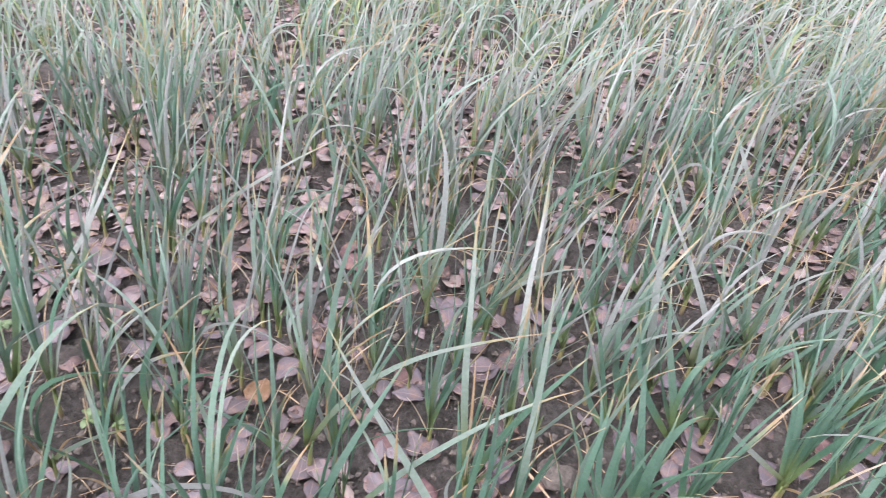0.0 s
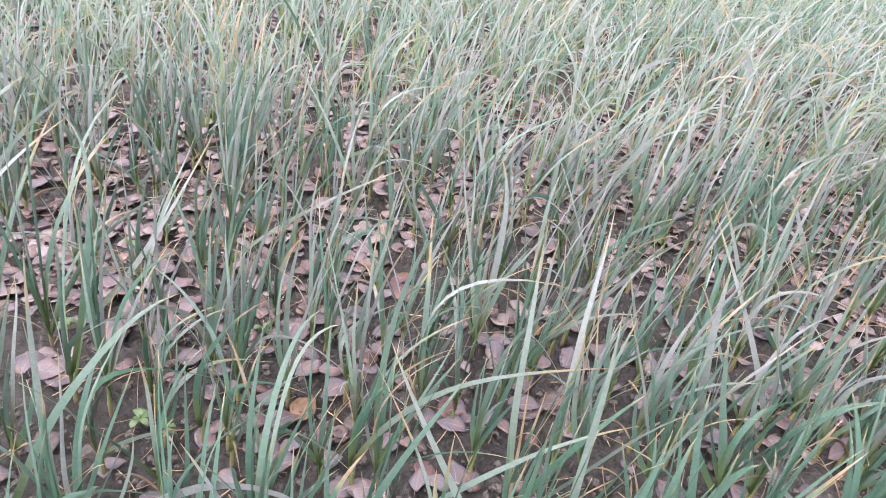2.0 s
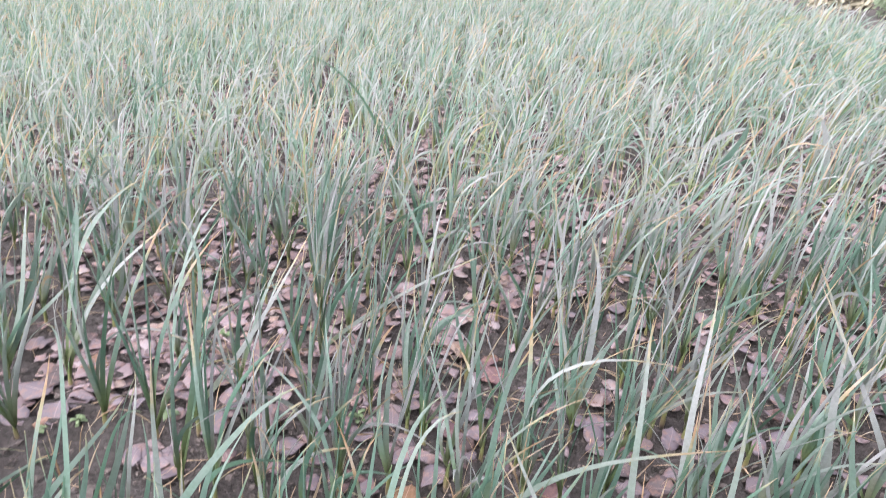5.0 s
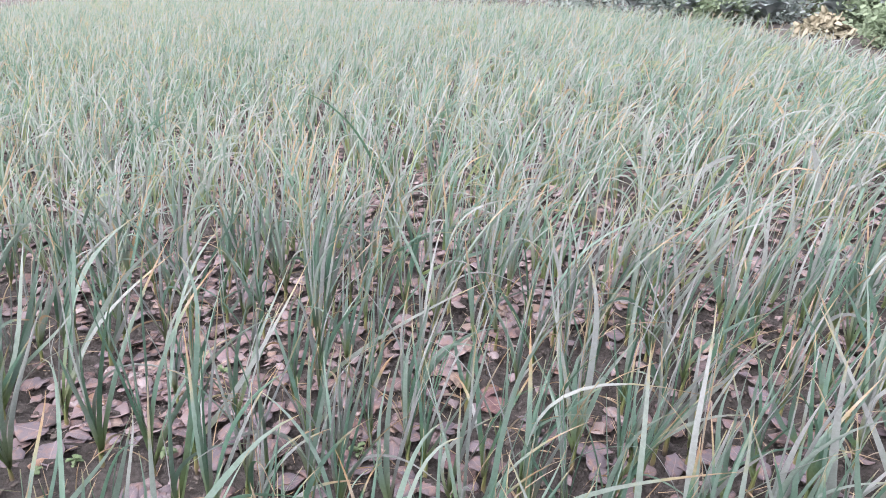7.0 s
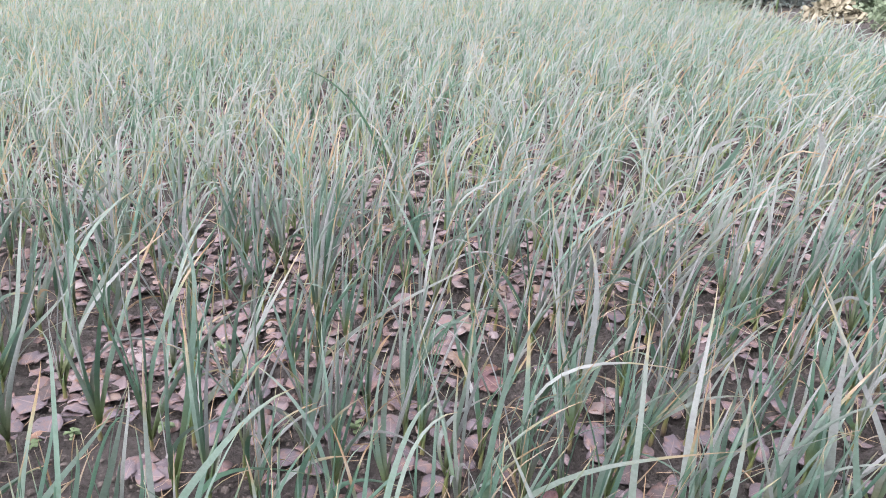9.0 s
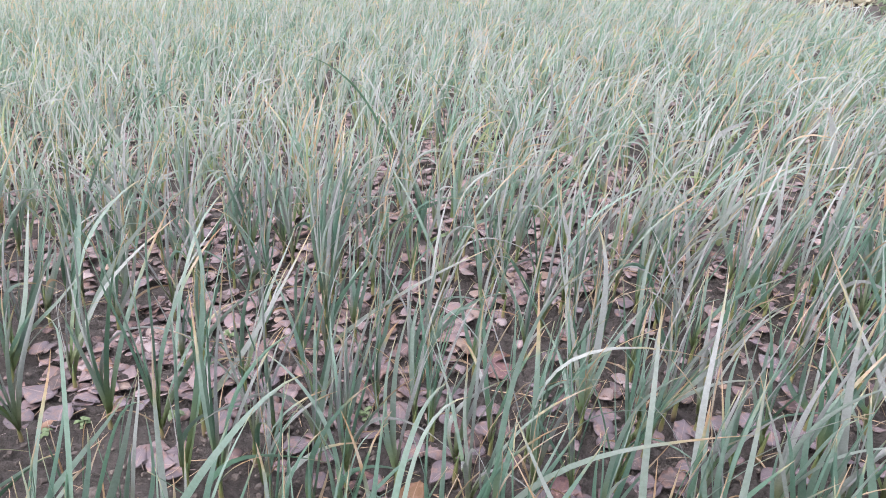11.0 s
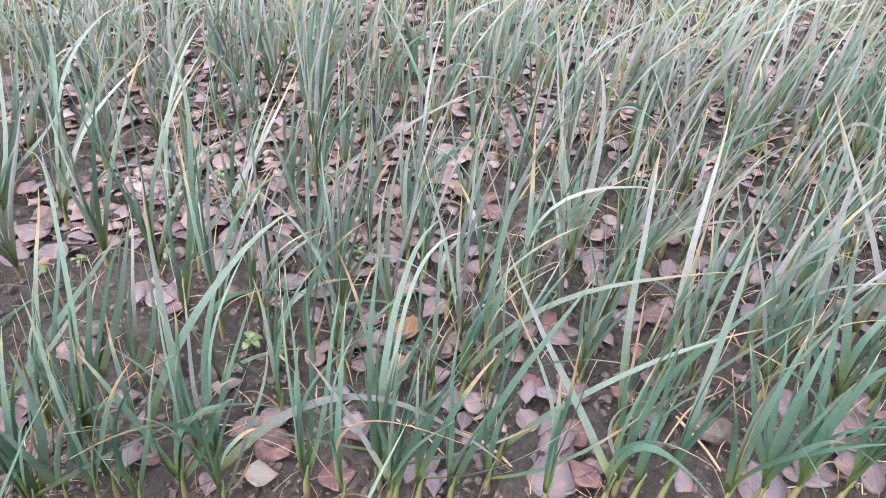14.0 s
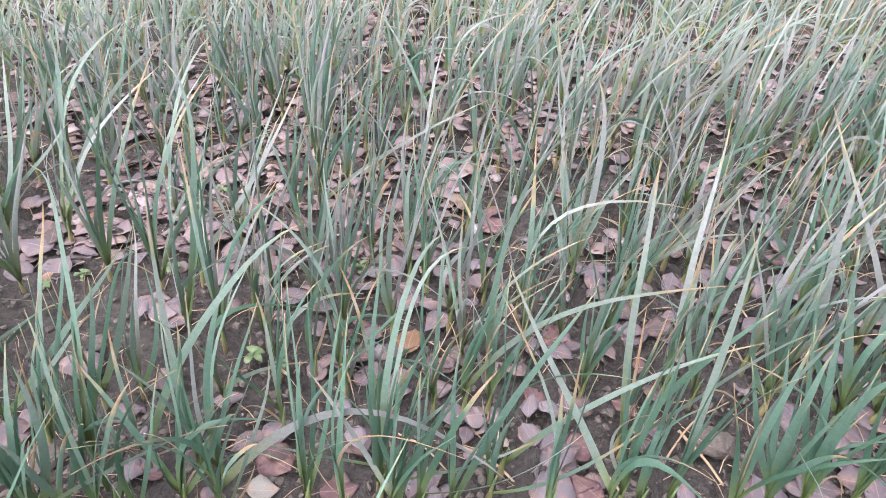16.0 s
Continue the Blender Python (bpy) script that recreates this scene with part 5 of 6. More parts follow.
fallen_leaf(0.389, 0.934, 322, 0.055, 4, RUSSET)
fallen_leaf(0.086, 0.800, 52, 0.052, 8, RUSSET)
fallen_leaf(-0.082, 0.705, 28, 0.051, 0, MAUVE)
fallen_leaf(0.391, 1.207, 195, 0.059, 12, PALE_PINK)
fallen_leaf(0.455, 1.199, 286, 0.065, 12, PALE_PINK)
fallen_leaf(0.734, 1.125, 219, 0.070, 7, PALE_PINK)
fallen_leaf(0.771, 0.961, 177, 0.085, 11, PALE_PINK)
fallen_leaf(0.811, 0.798, 127, 0.058, 9, PALE_PINK)
fallen_leaf(0.765, 0.755, 33, 0.067, 6, PALE_PINK)
fallen_leaf(0.664, 0.758, 331, 0.054, 3, PALE_PINK)
fallen_leaf(0.472, 0.778, 49, 0.057, 12, MAUVE)
fallen_leaf(0.489, 0.895, 205, 0.065, 8, MAUVE)
fallen_leaf(0.636, 0.845, 190, 0.058, 13, MAUVE)
fallen_leaf(0.658, 1.104, 286, 0.065, 5, MAUVE)
fallen_leaf(0.682, 1.344, 71, 0.085, 10, PALE_PINK)
fallen_leaf(0.665, 1.020, 148, 0.063, 2, PALE_PINK)
fallen_leaf(0.727, 0.808, 354, 0.062, 13, RUSSET)
fallen_leaf(0.609, 0.745, 132, 0.076, 0, PALE_PINK)
fallen_leaf(0.573, 0.883, 25, 0.053, 12, PALE_PINK)
fallen_leaf(-1.282, 1.669, -83, 0.078, 7, MAUVE)
fallen_leaf(-1.236, 1.703, -37, 0.069, 9, MAUVE)
fallen_leaf(-1.151, 1.443, -92, 0.070, 5, PALE_PINK)
fallen_leaf(-1.206, 1.520, 96, 0.075, 2, MAUVE)
fallen_leaf(-1.123, 1.504, -73, 0.068, 13, MAUVE)
fallen_leaf(-1.163, 1.244, -104, 0.078, 10, OCHRE)
fallen_leaf(-1.225, 1.314, -83, 0.078, 0, MAUVE)
fallen_leaf(-1.093, 1.157, -109, 0.078, 5, MAUVE)
fallen_leaf(-1.116, 1.110, -97, 0.068, 8, MAUVE)
fallen_leaf(-1.094, 1.227, 166, 0.058, 9, PALE_PINK)
fallen_leaf(-1.024, 1.095, -83, 0.045, 1, PALE_PINK)
fallen_leaf(-1.234, 1.199, -64, 0.057, 5, MAUVE)
fallen_leaf(-1.221, 1.154, 199, 0.059, 9, MAUVE)
fallen_leaf(-1.129, 1.790, -102, 0.078, 11, MAUVE)
fallen_leaf(-1.172, 1.805, 14, 0.052, 6, MAUVE)
fallen_leaf(-1.251, 2.008, 60, 0.078, 7, MAUVE)
fallen_leaf(-0.877, 1.265, -45, 0.048, 11, MAUVE)
fallen_leaf(-0.959, 1.318, 152, 0.066, 2, MAUVE)
fallen_leaf(-0.902, 1.157, -110, 0.067, 3, MAUVE)
fallen_leaf(-1.084, 1.357, 18, 0.061, 2, MAUVE)
fallen_leaf(-1.055, 1.282, 182, 0.058, 9, MAUVE)
fallen_leaf(-1.284, 1.321, 22, 0.072, 11, MAUVE)
fallen_leaf(-1.582, 1.928, 138, 0.078, 11, MAUVE)
fallen_leaf(-1.715, 1.914, 319, 0.078, 4, MAUVE)
fallen_leaf(-1.396, 2.015, 73, 0.069, 3, MAUVE)
fallen_leaf(-1.340, 1.748, 261, 0.063, 6, BROWN)
fallen_leaf(-1.181, 1.538, 320, 0.075, 12, BROWN)
fallen_leaf(-0.827, 1.346, 96, 0.078, 3, MAUVE)
fallen_leaf(-0.769, 1.289, 142, 0.078, 5, MAUVE)
fallen_leaf(-0.776, 1.171, -31, 0.070, 12, MAUVE)
fallen_leaf(-0.721, 1.211, 15, 0.060, 11, MAUVE)
fallen_leaf(-1.011, 1.842, 319, 0.071, 6, MAUVE)
fallen_leaf(-0.979, 1.906, 19, 0.078, 6, MAUVE)
fallen_leaf(-0.935, 2.064, 304, 0.078, 2, BROWN)
fallen_leaf(-0.706, 2.088, 8, 0.078, 6, RUSSET)
fallen_leaf(-0.631, 1.923, 265, 0.070, 13, PALE_PINK)
fallen_leaf(-0.486, 1.297, 40, 0.052, 9, PALE_PINK)
fallen_leaf(-0.391, 1.238, -151, 0.067, 0, MAUVE)
fallen_leaf(-0.493, 1.238, 43, 0.073, 9, BROWN)
fallen_leaf(-0.343, 1.375, 71, 0.061, 13, PALE_PINK)
fallen_leaf(-0.290, 1.239, 73, 0.057, 0, MAUVE)
fallen_leaf(-0.536, 1.188, 321, 0.050, 2, MAUVE)
fallen_leaf(-0.365, 1.694, 194, 0.071, 0, MAUVE)
fallen_leaf(-0.528, 2.302, 180, 0.078, 9, MAUVE)
fallen_leaf(-0.178, 1.345, -14, 0.071, 7, RUSSET)
fallen_leaf(-0.196, 1.392, -51, 0.061, 8, RUSSET)
fallen_leaf(-0.184, 1.427, -101, 0.044, 3, OCHRE)
fallen_leaf(-0.206, 1.184, -14, 0.062, 6, MAUVE)
fallen_leaf(-0.280, 1.262, 24, 0.043, 3, MAUVE)
fallen_leaf(-0.258, 1.242, 229, 0.050, 1, MAUVE)
fallen_leaf(-0.101, 1.283, 252, 0.041, 2, MAUVE)
fallen_leaf(-0.063, 1.408, 62, 0.054, 9, MAUVE)
fallen_leaf(-0.035, 1.236, -83, 0.054, 11, MAUVE)
fallen_leaf(0.031, 1.287, -144, 0.059, 0, BROWN)
fallen_leaf(0.058, 1.174, -75, 0.058, 0, PALE_PINK)
fallen_leaf(0.022, 1.180, -130, 0.062, 4, MAUVE)
fallen_leaf(0.138, 1.245, 199, 0.040, 9, OCHRE)
fallen_leaf(0.012, 1.671, 306, 0.042, 11, MAUVE)
fallen_leaf(0.146, 1.718, 96, 0.078, 9, MAUVE)
fallen_leaf(0.126, 1.652, 359, 0.052, 1, MAUVE)
fallen_leaf(-0.055, 2.203, 312, 0.065, 6, BROWN)
fallen_leaf(0.014, 2.358, 342, 0.069, 3, MAUVE)
fallen_leaf(-0.036, 2.327, 58, 0.057, 8, RUSSET)
fallen_leaf(0.088, 2.241, 15, 0.066, 5, BROWN)
fallen_leaf(-0.181, 1.893, 304, 0.057, 8, MAUVE)
fallen_leaf(-0.101, 1.791, 212, 0.055, 12, MAUVE)
fallen_leaf(0.233, 1.811, 247, 0.047, 13, PALE_PINK)
fallen_leaf(0.452, 1.531, -142, 0.043, 5, PALE_PINK)
fallen_leaf(0.463, 1.455, 39, 0.058, 9, PALE_PINK)
fallen_leaf(0.469, 1.383, -166, 0.049, 5, MAUVE)
fallen_leaf(0.484, 1.351, 162, 0.048, 6, MAUVE)
fallen_leaf(0.484, 1.275, -75, 0.078, 3, BROWN)
fallen_leaf(0.531, 1.312, 354, 0.055, 9, MAUVE)
fallen_leaf(0.597, 1.885, 268, 0.048, 6, MAUVE)
fallen_leaf(0.658, 1.758, 287, 0.078, 5, MAUVE)
fallen_leaf(0.682, 1.544, 0, 0.045, 1, MAUVE)
fallen_leaf(0.321, 1.873, 76, 0.058, 7, MAUVE)
fallen_leaf(0.338, 1.479, 97, 0.058, 13, MAUVE)
fallen_leaf(-0.803, 0.695, -61, 0.061, 1, MAUVE)
fallen_leaf(-0.886, 0.940, 4, 0.051, 4, PALE_PINK)
fallen_leaf(-0.839, 0.932, -90, 0.062, 10, PALE_PINK)
fallen_leaf(-0.829, 0.965, 102, 0.039, 8, MAUVE)
fallen_leaf(-0.779, 0.769, -22, 0.034, 12, MAUVE)
fallen_leaf(-0.950, 0.778, -3, 0.046, 0, MAUVE)
fallen_leaf(-0.954, 0.647, -52, 0.065, 0, MAUVE)
fallen_leaf(-0.735, 0.584, -132, 0.043, 6, MAUVE)
fallen_leaf(-0.698, 0.588, -1, 0.034, 12, MAUVE)
fallen_leaf(-0.633, 0.738, 201, 0.048, 6, MAUVE)
fallen_leaf(-0.574, 0.539, 179, 0.049, 11, PALE_PINK)
fallen_leaf(-1.117, 1.099, 280, 0.060, 9, PALE_PINK)
fallen_leaf(-1.042, 1.114, 265, 0.055, 6, PALE_PINK)
fallen_leaf(-0.860, 0.633, 233, 0.049, 1, MAUVE)
fallen_leaf(-0.213, 0.737, -1, 0.060, 12, MAUVE)
fallen_leaf(-0.374, 0.668, -3, 0.056, 6, MAUVE)
fallen_leaf(-0.490, 0.625, -94, 0.060, 8, BROWN)
fallen_leaf(-0.559, 0.652, 134, 0.062, 13, MAUVE)
fallen_leaf(-0.508, 0.682, 201, 0.047, 2, MAUVE)
fallen_leaf(-0.494, 0.553, -77, 0.053, 10, WHITISH)
fallen_leaf(-0.380, 0.578, 104, 0.048, 11, BROWN)
fallen_leaf(-0.620, 0.746, 303, 0.045, 4, MAUVE)
fallen_leaf(-0.317, 0.915, -5, 0.066, 0, OCHRE)
fallen_leaf(-0.321, 0.810, 18, 0.051, 12, MAUVE)
fallen_leaf(-0.432, 0.968, 62, 0.058, 2, RUSSET)
fallen_leaf(-0.402, 0.938, 355, 0.057, 9, MAUVE)
fallen_leaf(-0.243, 0.863, 53, 0.038, 0, MAUVE)
fallen_leaf(-0.273, 0.845, 21, 0.053, 3, MAUVE)
fallen_leaf(-0.289, 1.038, 283, 0.065, 4, MAUVE)
fallen_leaf(-0.280, 1.155, 220, 0.062, 12, MAUVE)
fallen_leaf(-0.444, 1.076, 127, 0.060, 2, PALE_PINK)
fallen_leaf(-0.478, 0.962, 173, 0.045, 4, MAUVE)
fallen_leaf(-0.641, 1.133, 49, 0.064, 1, MAUVE)
fallen_leaf(-0.749, 1.100, 269, 0.060, 4, PALE_PINK)
fallen_leaf(-0.432, 0.870, 250, 0.061, 1, MAUVE)
fallen_leaf(-0.393, 0.845, 151, 0.045, 2, MAUVE)
fallen_leaf(-0.479, 0.835, 253, 0.038, 12, MAUVE)
fallen_leaf(-0.237, 0.601, 286, 0.054, 9, MAUVE)
fallen_leaf(-0.207, 0.584, 319, 0.043, 2, MAUVE)
fallen_leaf(-0.409, 0.732, 238, 0.051, 4, MAUVE)
fallen_leaf(-0.244, 0.792, 277, 0.048, 9, MAUVE)
fallen_leaf(-0.083, 0.920, 177, 0.051, 1, MAUVE)
fallen_leaf(-0.034, 0.949, -57, 0.064, 0, RUSSET)
fallen_leaf(-0.079, 0.772, -13, 0.049, 4, MAUVE)
fallen_leaf(-0.054, 0.801, 190, 0.051, 2, MAUVE)
fallen_leaf(-0.148, 0.751, 287, 0.036, 13, MAUVE)
fallen_leaf(-0.039, 0.703, -50, 0.064, 1, MAUVE)
fallen_leaf(-0.057, 0.645, 58, 0.055, 12, MAUVE)
fallen_leaf(-0.020, 0.660, -24, 0.046, 3, MAUVE)
fallen_leaf(-0.002, 0.620, -106, 0.052, 13, RUSSET)
fallen_leaf(-0.056, 0.603, 4, 0.052, 2, MAUVE)
fallen_leaf(0.011, 0.783, 170, 0.048, 9, MAUVE)
fallen_leaf(0.024, 0.895, 201, 0.038, 6, MAUVE)
fallen_leaf(0.037, 0.942, 29, 0.049, 8, MAUVE)
fallen_leaf(0.120, 0.907, 173, 0.039, 4, RUSSET)
fallen_leaf(0.143, 0.825, 192, 0.054, 10, MAUVE)
fallen_leaf(0.173, 1.006, -98, 0.065, 0, MAUVE)
fallen_leaf(0.095, 0.997, 209, 0.046, 9, MAUVE)
fallen_leaf(-0.232, 0.864, 320, 0.053, 8, BROWN)
fallen_leaf(0.201, 1.052, 111, 0.061, 8, MAUVE)
fallen_leaf(0.238, 1.156, 193, 0.064, 12, MAUVE)
fallen_leaf(0.301, 0.878, 23, 0.037, 10, MAUVE)
fallen_leaf(0.363, 0.807, 206, 0.056, 4, MAUVE)
fallen_leaf(0.430, 0.749, -29, 0.051, 1, MAUVE)
fallen_leaf(0.450, 0.729, 260, 0.051, 11, MAUVE)
fallen_leaf(0.503, 0.896, 49, 0.060, 1, PALE_PINK)
fallen_leaf(0.371, 0.666, 251, 0.071, 7, MAUVE)
fallen_leaf(0.284, 0.645, 21, 0.067, 10, MAUVE)
fallen_leaf(0.436, 0.684, 261, 0.054, 10, MAUVE)
fallen_leaf(0.495, 0.811, 217, 0.058, 5, MAUVE)
fallen_leaf(0.575, 1.022, 87, 0.051, 7, MAUVE)
fallen_leaf(0.498, 1.167, 83, 0.068, 13, MAUVE)
fallen_leaf(0.511, 1.132, -31, 0.066, 11, PALE_PINK)
fallen_leaf(0.199, 0.946, 206, 0.045, 7, MAUVE)
fallen_leaf(0.135, 0.748, 315, 0.059, 0, MAUVE)
fallen_leaf(0.155, 0.840, 224, 0.050, 1, BROWN)
fallen_leaf(-0.201, 1.124, 220, 0.054, 10, MAUVE)
fallen_leaf(-0.215, 1.020, 147, 0.051, 9, BROWN)
fallen_leaf(-0.162, 1.109, 24, 0.053, 3, MAUVE)
fallen_leaf(-0.145, 1.028, 12, 0.051, 12, MAUVE)
fallen_leaf(-0.358, 1.086, 65, 0.056, 1, MAUVE)
fallen_leaf(-0.393, 1.141, 10, 0.055, 9, MAUVE)
fallen_leaf(-0.582, 1.161, 169, 0.060, 8, MAUVE)
fallen_leaf(-0.515, 1.107, 170, 0.055, 11, PALE_PINK)
fallen_leaf(-0.516, 0.993, 279, 0.050, 5, MAUVE)
fallen_leaf(-0.672, 1.109, 30, 0.060, 5, MAUVE)
fallen_leaf(-0.719, 1.167, 3, 0.059, 7, MAUVE)
fallen_leaf(0.055, 1.097, 212, 0.053, 6, MAUVE)
fallen_leaf(0.093, 1.139, 355, 0.049, 13, MAUVE)
fallen_leaf(0.281, 1.200, 49, 0.058, 5, MAUVE)
fallen_leaf(0.311, 1.164, 241, 0.057, 7, MAUVE)
fallen_leaf(0.359, 1.229, 280, 0.053, 3, MAUVE)
fallen_leaf(0.395, 1.174, 348, 0.058, 1, PALE_PINK)
fallen_leaf(0.428, 1.070, 39, 0.056, 1, MAUVE)
fallen_leaf(0.552, 1.085, 26, 0.058, 10, MAUVE)
fallen_leaf(-1.316, 1.120, 351, 0.077, 5, MAUVE)
fallen_leaf(-1.236, 1.043, 37, 0.073, 0, MAUVE)
fallen_leaf(-1.446, 1.303, 168, 0.078, 8, MAUVE)
fallen_leaf(-1.513, 1.439, 72, 0.078, 13, MAUVE)
fallen_leaf(-1.522, 1.533, 228, 0.078, 3, MAUVE)


pick = random.Random(21)
for cx, cy, sx, sy, number in DRIFTS:
    for _ in range(number):
        x, y = pick.gauss(cx, sx), pick.gauss(cy, sy)
        if not bare(x, y) and y > 0.45:
            fallen_leaf(x, y, pick.uniform(0, 360), pick.uniform(0.038, 0.062), pick.randrange(14), pick.choice((MAUVE, MAUVE, MAUVE, PALE_PINK, BROWN)))


def litter(number, seed):
    g = np.random.default_rng(seed)
    y = 0.4 + 4.6 * g.random(number * 3) ** 1.25
    x = g.uniform(-1, 1, number * 3) * (0.9 + 0.8 * y) - 0.1
    patch = np.sin(4.1 * x + 1.0) * np.sin(3.7 * y - 0.5) + 0.6 * np.sin(9.0 * x - 5.0 * y) + g.normal(0, 0.6, len(x))
    y = np.where(g.random(len(y)) < 0.13, g.uniform(-2.0, 0.3, len(y)), y)
    ok = ((y < 0.3) | (y > 0.64)) & (patch > np.clip(1.5 - 1.9 * (y - 0.6), -1.8, 1.5) + 1.0 * ((x > -0.1) & (y < 0.95))) & inside_bed(x, y) & (g.random(len(x)) < np.clip(0.26 + 0.36 * (y - 0.5), 0.26, 1))
    # a thick carpet of leaves lies in the widest gap
    ok |= (((x + 1.05) / 0.30) ** 2 + ((y - 1.32) / 0.20) ** 2 < 1) & (g.random(len(x)) < 0.8)
    for a, b, r in BARE:
        ok &= np.hypot(x - a, (y - b) * 1.2) > r
    x, y = x[ok][:number], y[ok][:number]
    verts, faces, uvs, base = [], [], [], 0
    for k in range(len(x)):
        v, f, uv = LITTER_SHAPES[g.integers(14)]
        size = g.uniform(0.028, 0.066)
        m = np.array(pose(0, 0, 0, g.normal(0, 9), g.normal(0, 9), g.uniform(0, 360)).to_3x3()) * size
        verts.append(np.array(v) @ m.T + (x[k], y[k], lump(x[k], y[k]) + g.uniform(0, 0.008)))
        faces += [tuple(i + base for i in q) for q in f]
        uvs += uv
        base += len(v)
    ob = mesh_object("leaf_litter", np.concatenate(verts).tolist(), faces, DEAD_MANY, None, "", uvs)
    tagged(ob, "scattered litter of dry mauve and tan leaves between the garlic", "leaf litter", kind="stuff")


litter(10000, 8)


# ---- small things on the soil ----
def tube(points, radii, sides=6):
    """Verts and faces of a closed tube along the points."""
    verts, faces = [], []
    pts = [Vector(p) for p in points]
    for i, p in enumerate(pts):
        d = (pts[min(i + 1, len(pts) - 1)] - pts[max(i - 1, 0)]).normalized()
        a = d.orthogonal().normalized() if abs(d.z) > 0.9 else d.cross(Vector((0, 0, 1))).normalized()
        b = d.cross(a)
        for j in range(sides):
            t = 2 * math.pi * j / sides
            verts.append(tuple(p + (a * math.cos(t) + b * math.sin(t)) * radii[i]))
    for i in range(len(pts) - 1):
        for j in range(sides):
            k = (j + 1) % sides
            faces.append((i * sides + j, i * sides + k, (i + 1) * sides + k, (i + 1) * sides + j))
    faces.append(tuple(reversed(range(sides))))
    e = (len(pts) - 1) * sides
    faces.append(tuple(range(e, e + sides)))
    return verts, faces


def lying(name, mat, x0, y0, x1, y1, radius, bend, label, category, group):
    r = random.Random(round(x0 * 977 + y1 * 131, 4))
    pts = []
    for k in range(9):
        s = k / 8
        x, y = x0 + (x1 - x0) * s, y0 + (y1 - y0) * s
        off = bend * math.sin(math.pi * s) * math.hypot(x1 - x0, y1 - y0) * r.choice((1, 1, 0.8))
        x, y = x - (y1 - y0) * off * 4, y + (x1 - x0) * off * 4
        pts.append((x, y, float(lump(x, y)) + radius + 0.006 * math.sin(math.pi * s)))
    v, f = tube(pts, [radius * (1.15 - 0.4 * k / 8) * r.uniform(0.85, 1.15) for k in range(9)])
    return tagged(mesh_object(name, v, f, mat), label, category, group)


def straw(x0, y0, x1, y1, radius):
    lying("dry_straw", STRAW, x0, y0, x1, y1, radius, 0.08, "thin dry straw-coloured stalk lying on the soil", "straw", "dry straws on the soil")


def twig(x0, y0, x1, y1, radius):
    lying("twig", TWIG, x0, y0, x1, y1, radius, 0.05, "short thick reddish-brown twig lying on bare soil", "twig", "")


def clod_shape(r, size):
    bm = bmesh.new()
    bmesh.ops.create_icosphere(bm, subdivisions=2, radius=size)
    seed = Vector((r.random(), r.random(), r.random())) * 50
    for v in bm.verts:
        v.co *= 1 + 0.55 * noise.noise(v.co / size * 1.1 + seed) + 0.2 * noise.noise(v.co / size * 3 + seed)
        v.co.z *= 0.7
    verts, faces = [tuple(v.co) for v in bm.verts], [tuple(v.index for v in f.verts) for f in bm.faces]
    bm.free()
    return verts, faces


def clod(x, y, size):
    r = random.Random(round(x * 311 + y * 17, 4))
    v, f = clod_shape(r, size)
    ob = mesh_object("soil_clod", v, f, CLOD, smooth=False)
    ob.location = (x, y, float(lump(x, y)) + size * 0.2)
    tagged(ob, "rough dark crumbly clod of earth", "soil clod", "clods on the soil")


def weed(x, y, size):
    r = random.Random(round(x * 53 + y * 71, 4))
    plant = new("weed_seedling")
    plant.location = (x, y, float(lump(x, y)))
    tagged(plant, "small light green weed seedling with oval leaves", "weed", "weed seedlings in the bed")
    v, f = tube([(0, 0, -0.004), (0.001, 0, size * 0.35), (0.002, 0.001, size * 0.7)], [0.0012, 0.001, 0.0008], 5)
    mesh_object("stem", v, f, WEED, plant)
    for k in range(r.randint(7, 10)):
        a, h = k * 2.4 + r.random(), size * r.uniform(0.25, 0.75)
        L, w = size * r.uniform(0.4, 0.65), size * r.uniform(0.13, 0.19)
        verts = []
        for s, ww, zz in ((0, 0.1, 0), (0.35, 0.7, 0.12), (0.65, 1.0, 0.15), (0.88, 0.65, 0.08), (1.0, 0.08, 0.0)):
            for c in (-1, 0, 1):
                px, py = s * L, c * w * ww
                verts.append((px * math.cos(a) - py * math.sin(a), px * math.sin(a) + py * math.cos(a), h + zz * L * 2 - (0.08 * w if c == 0 else 0)))
        n = len(verts)
        verts += [(p, q, z - 0.0006) for p, q, z in verts]
        faces = []
        for i in range(4):
            for j in range(2):
                q = (i * 3 + j, i * 3 + j + 1, i * 3 + j + 4, i * 3 + j + 3)
                faces += [q, tuple(n + t for t in reversed(q))]
        mesh_object("leaf", verts, faces, WEED, plant)



# weeds, twigs and straws on the soil
weed(-0.616, 0.841, 0.045)
weed(-0.872, 1.061, 0.040)
weed(-0.612, 0.627, 0.032)
weed(-0.470, 1.136, 0.035)
weed(-1.064, 1.019, 0.030)
weed(-0.885, 1.380, 0.040)
weed(-0.554, 0.826, 0.030)
weed(-1.143, 0.994, 0.030)
twig(-1.165, 1.007, -1.139, 1.038, 0.0090)
straw(0.174, 0.759, 0.231, 0.659, 0.0028)
straw(0.142, 0.691, 0.274, 0.841, 0.0018)
straw(-0.199, 0.672, -0.087, 0.607, 0.0028)
straw(-0.200, 1.272, -0.028, 1.184, 0.0016)
straw(-0.104, 1.175, -0.028, 1.164, 0.0016)
straw(-0.646, 0.641, -0.541, 0.660, 0.0016)
straw(-0.771, 0.799, -0.828, 0.721, 0.0016)
straw(-0.310, 0.694, -0.212, 0.626, 0.0020)
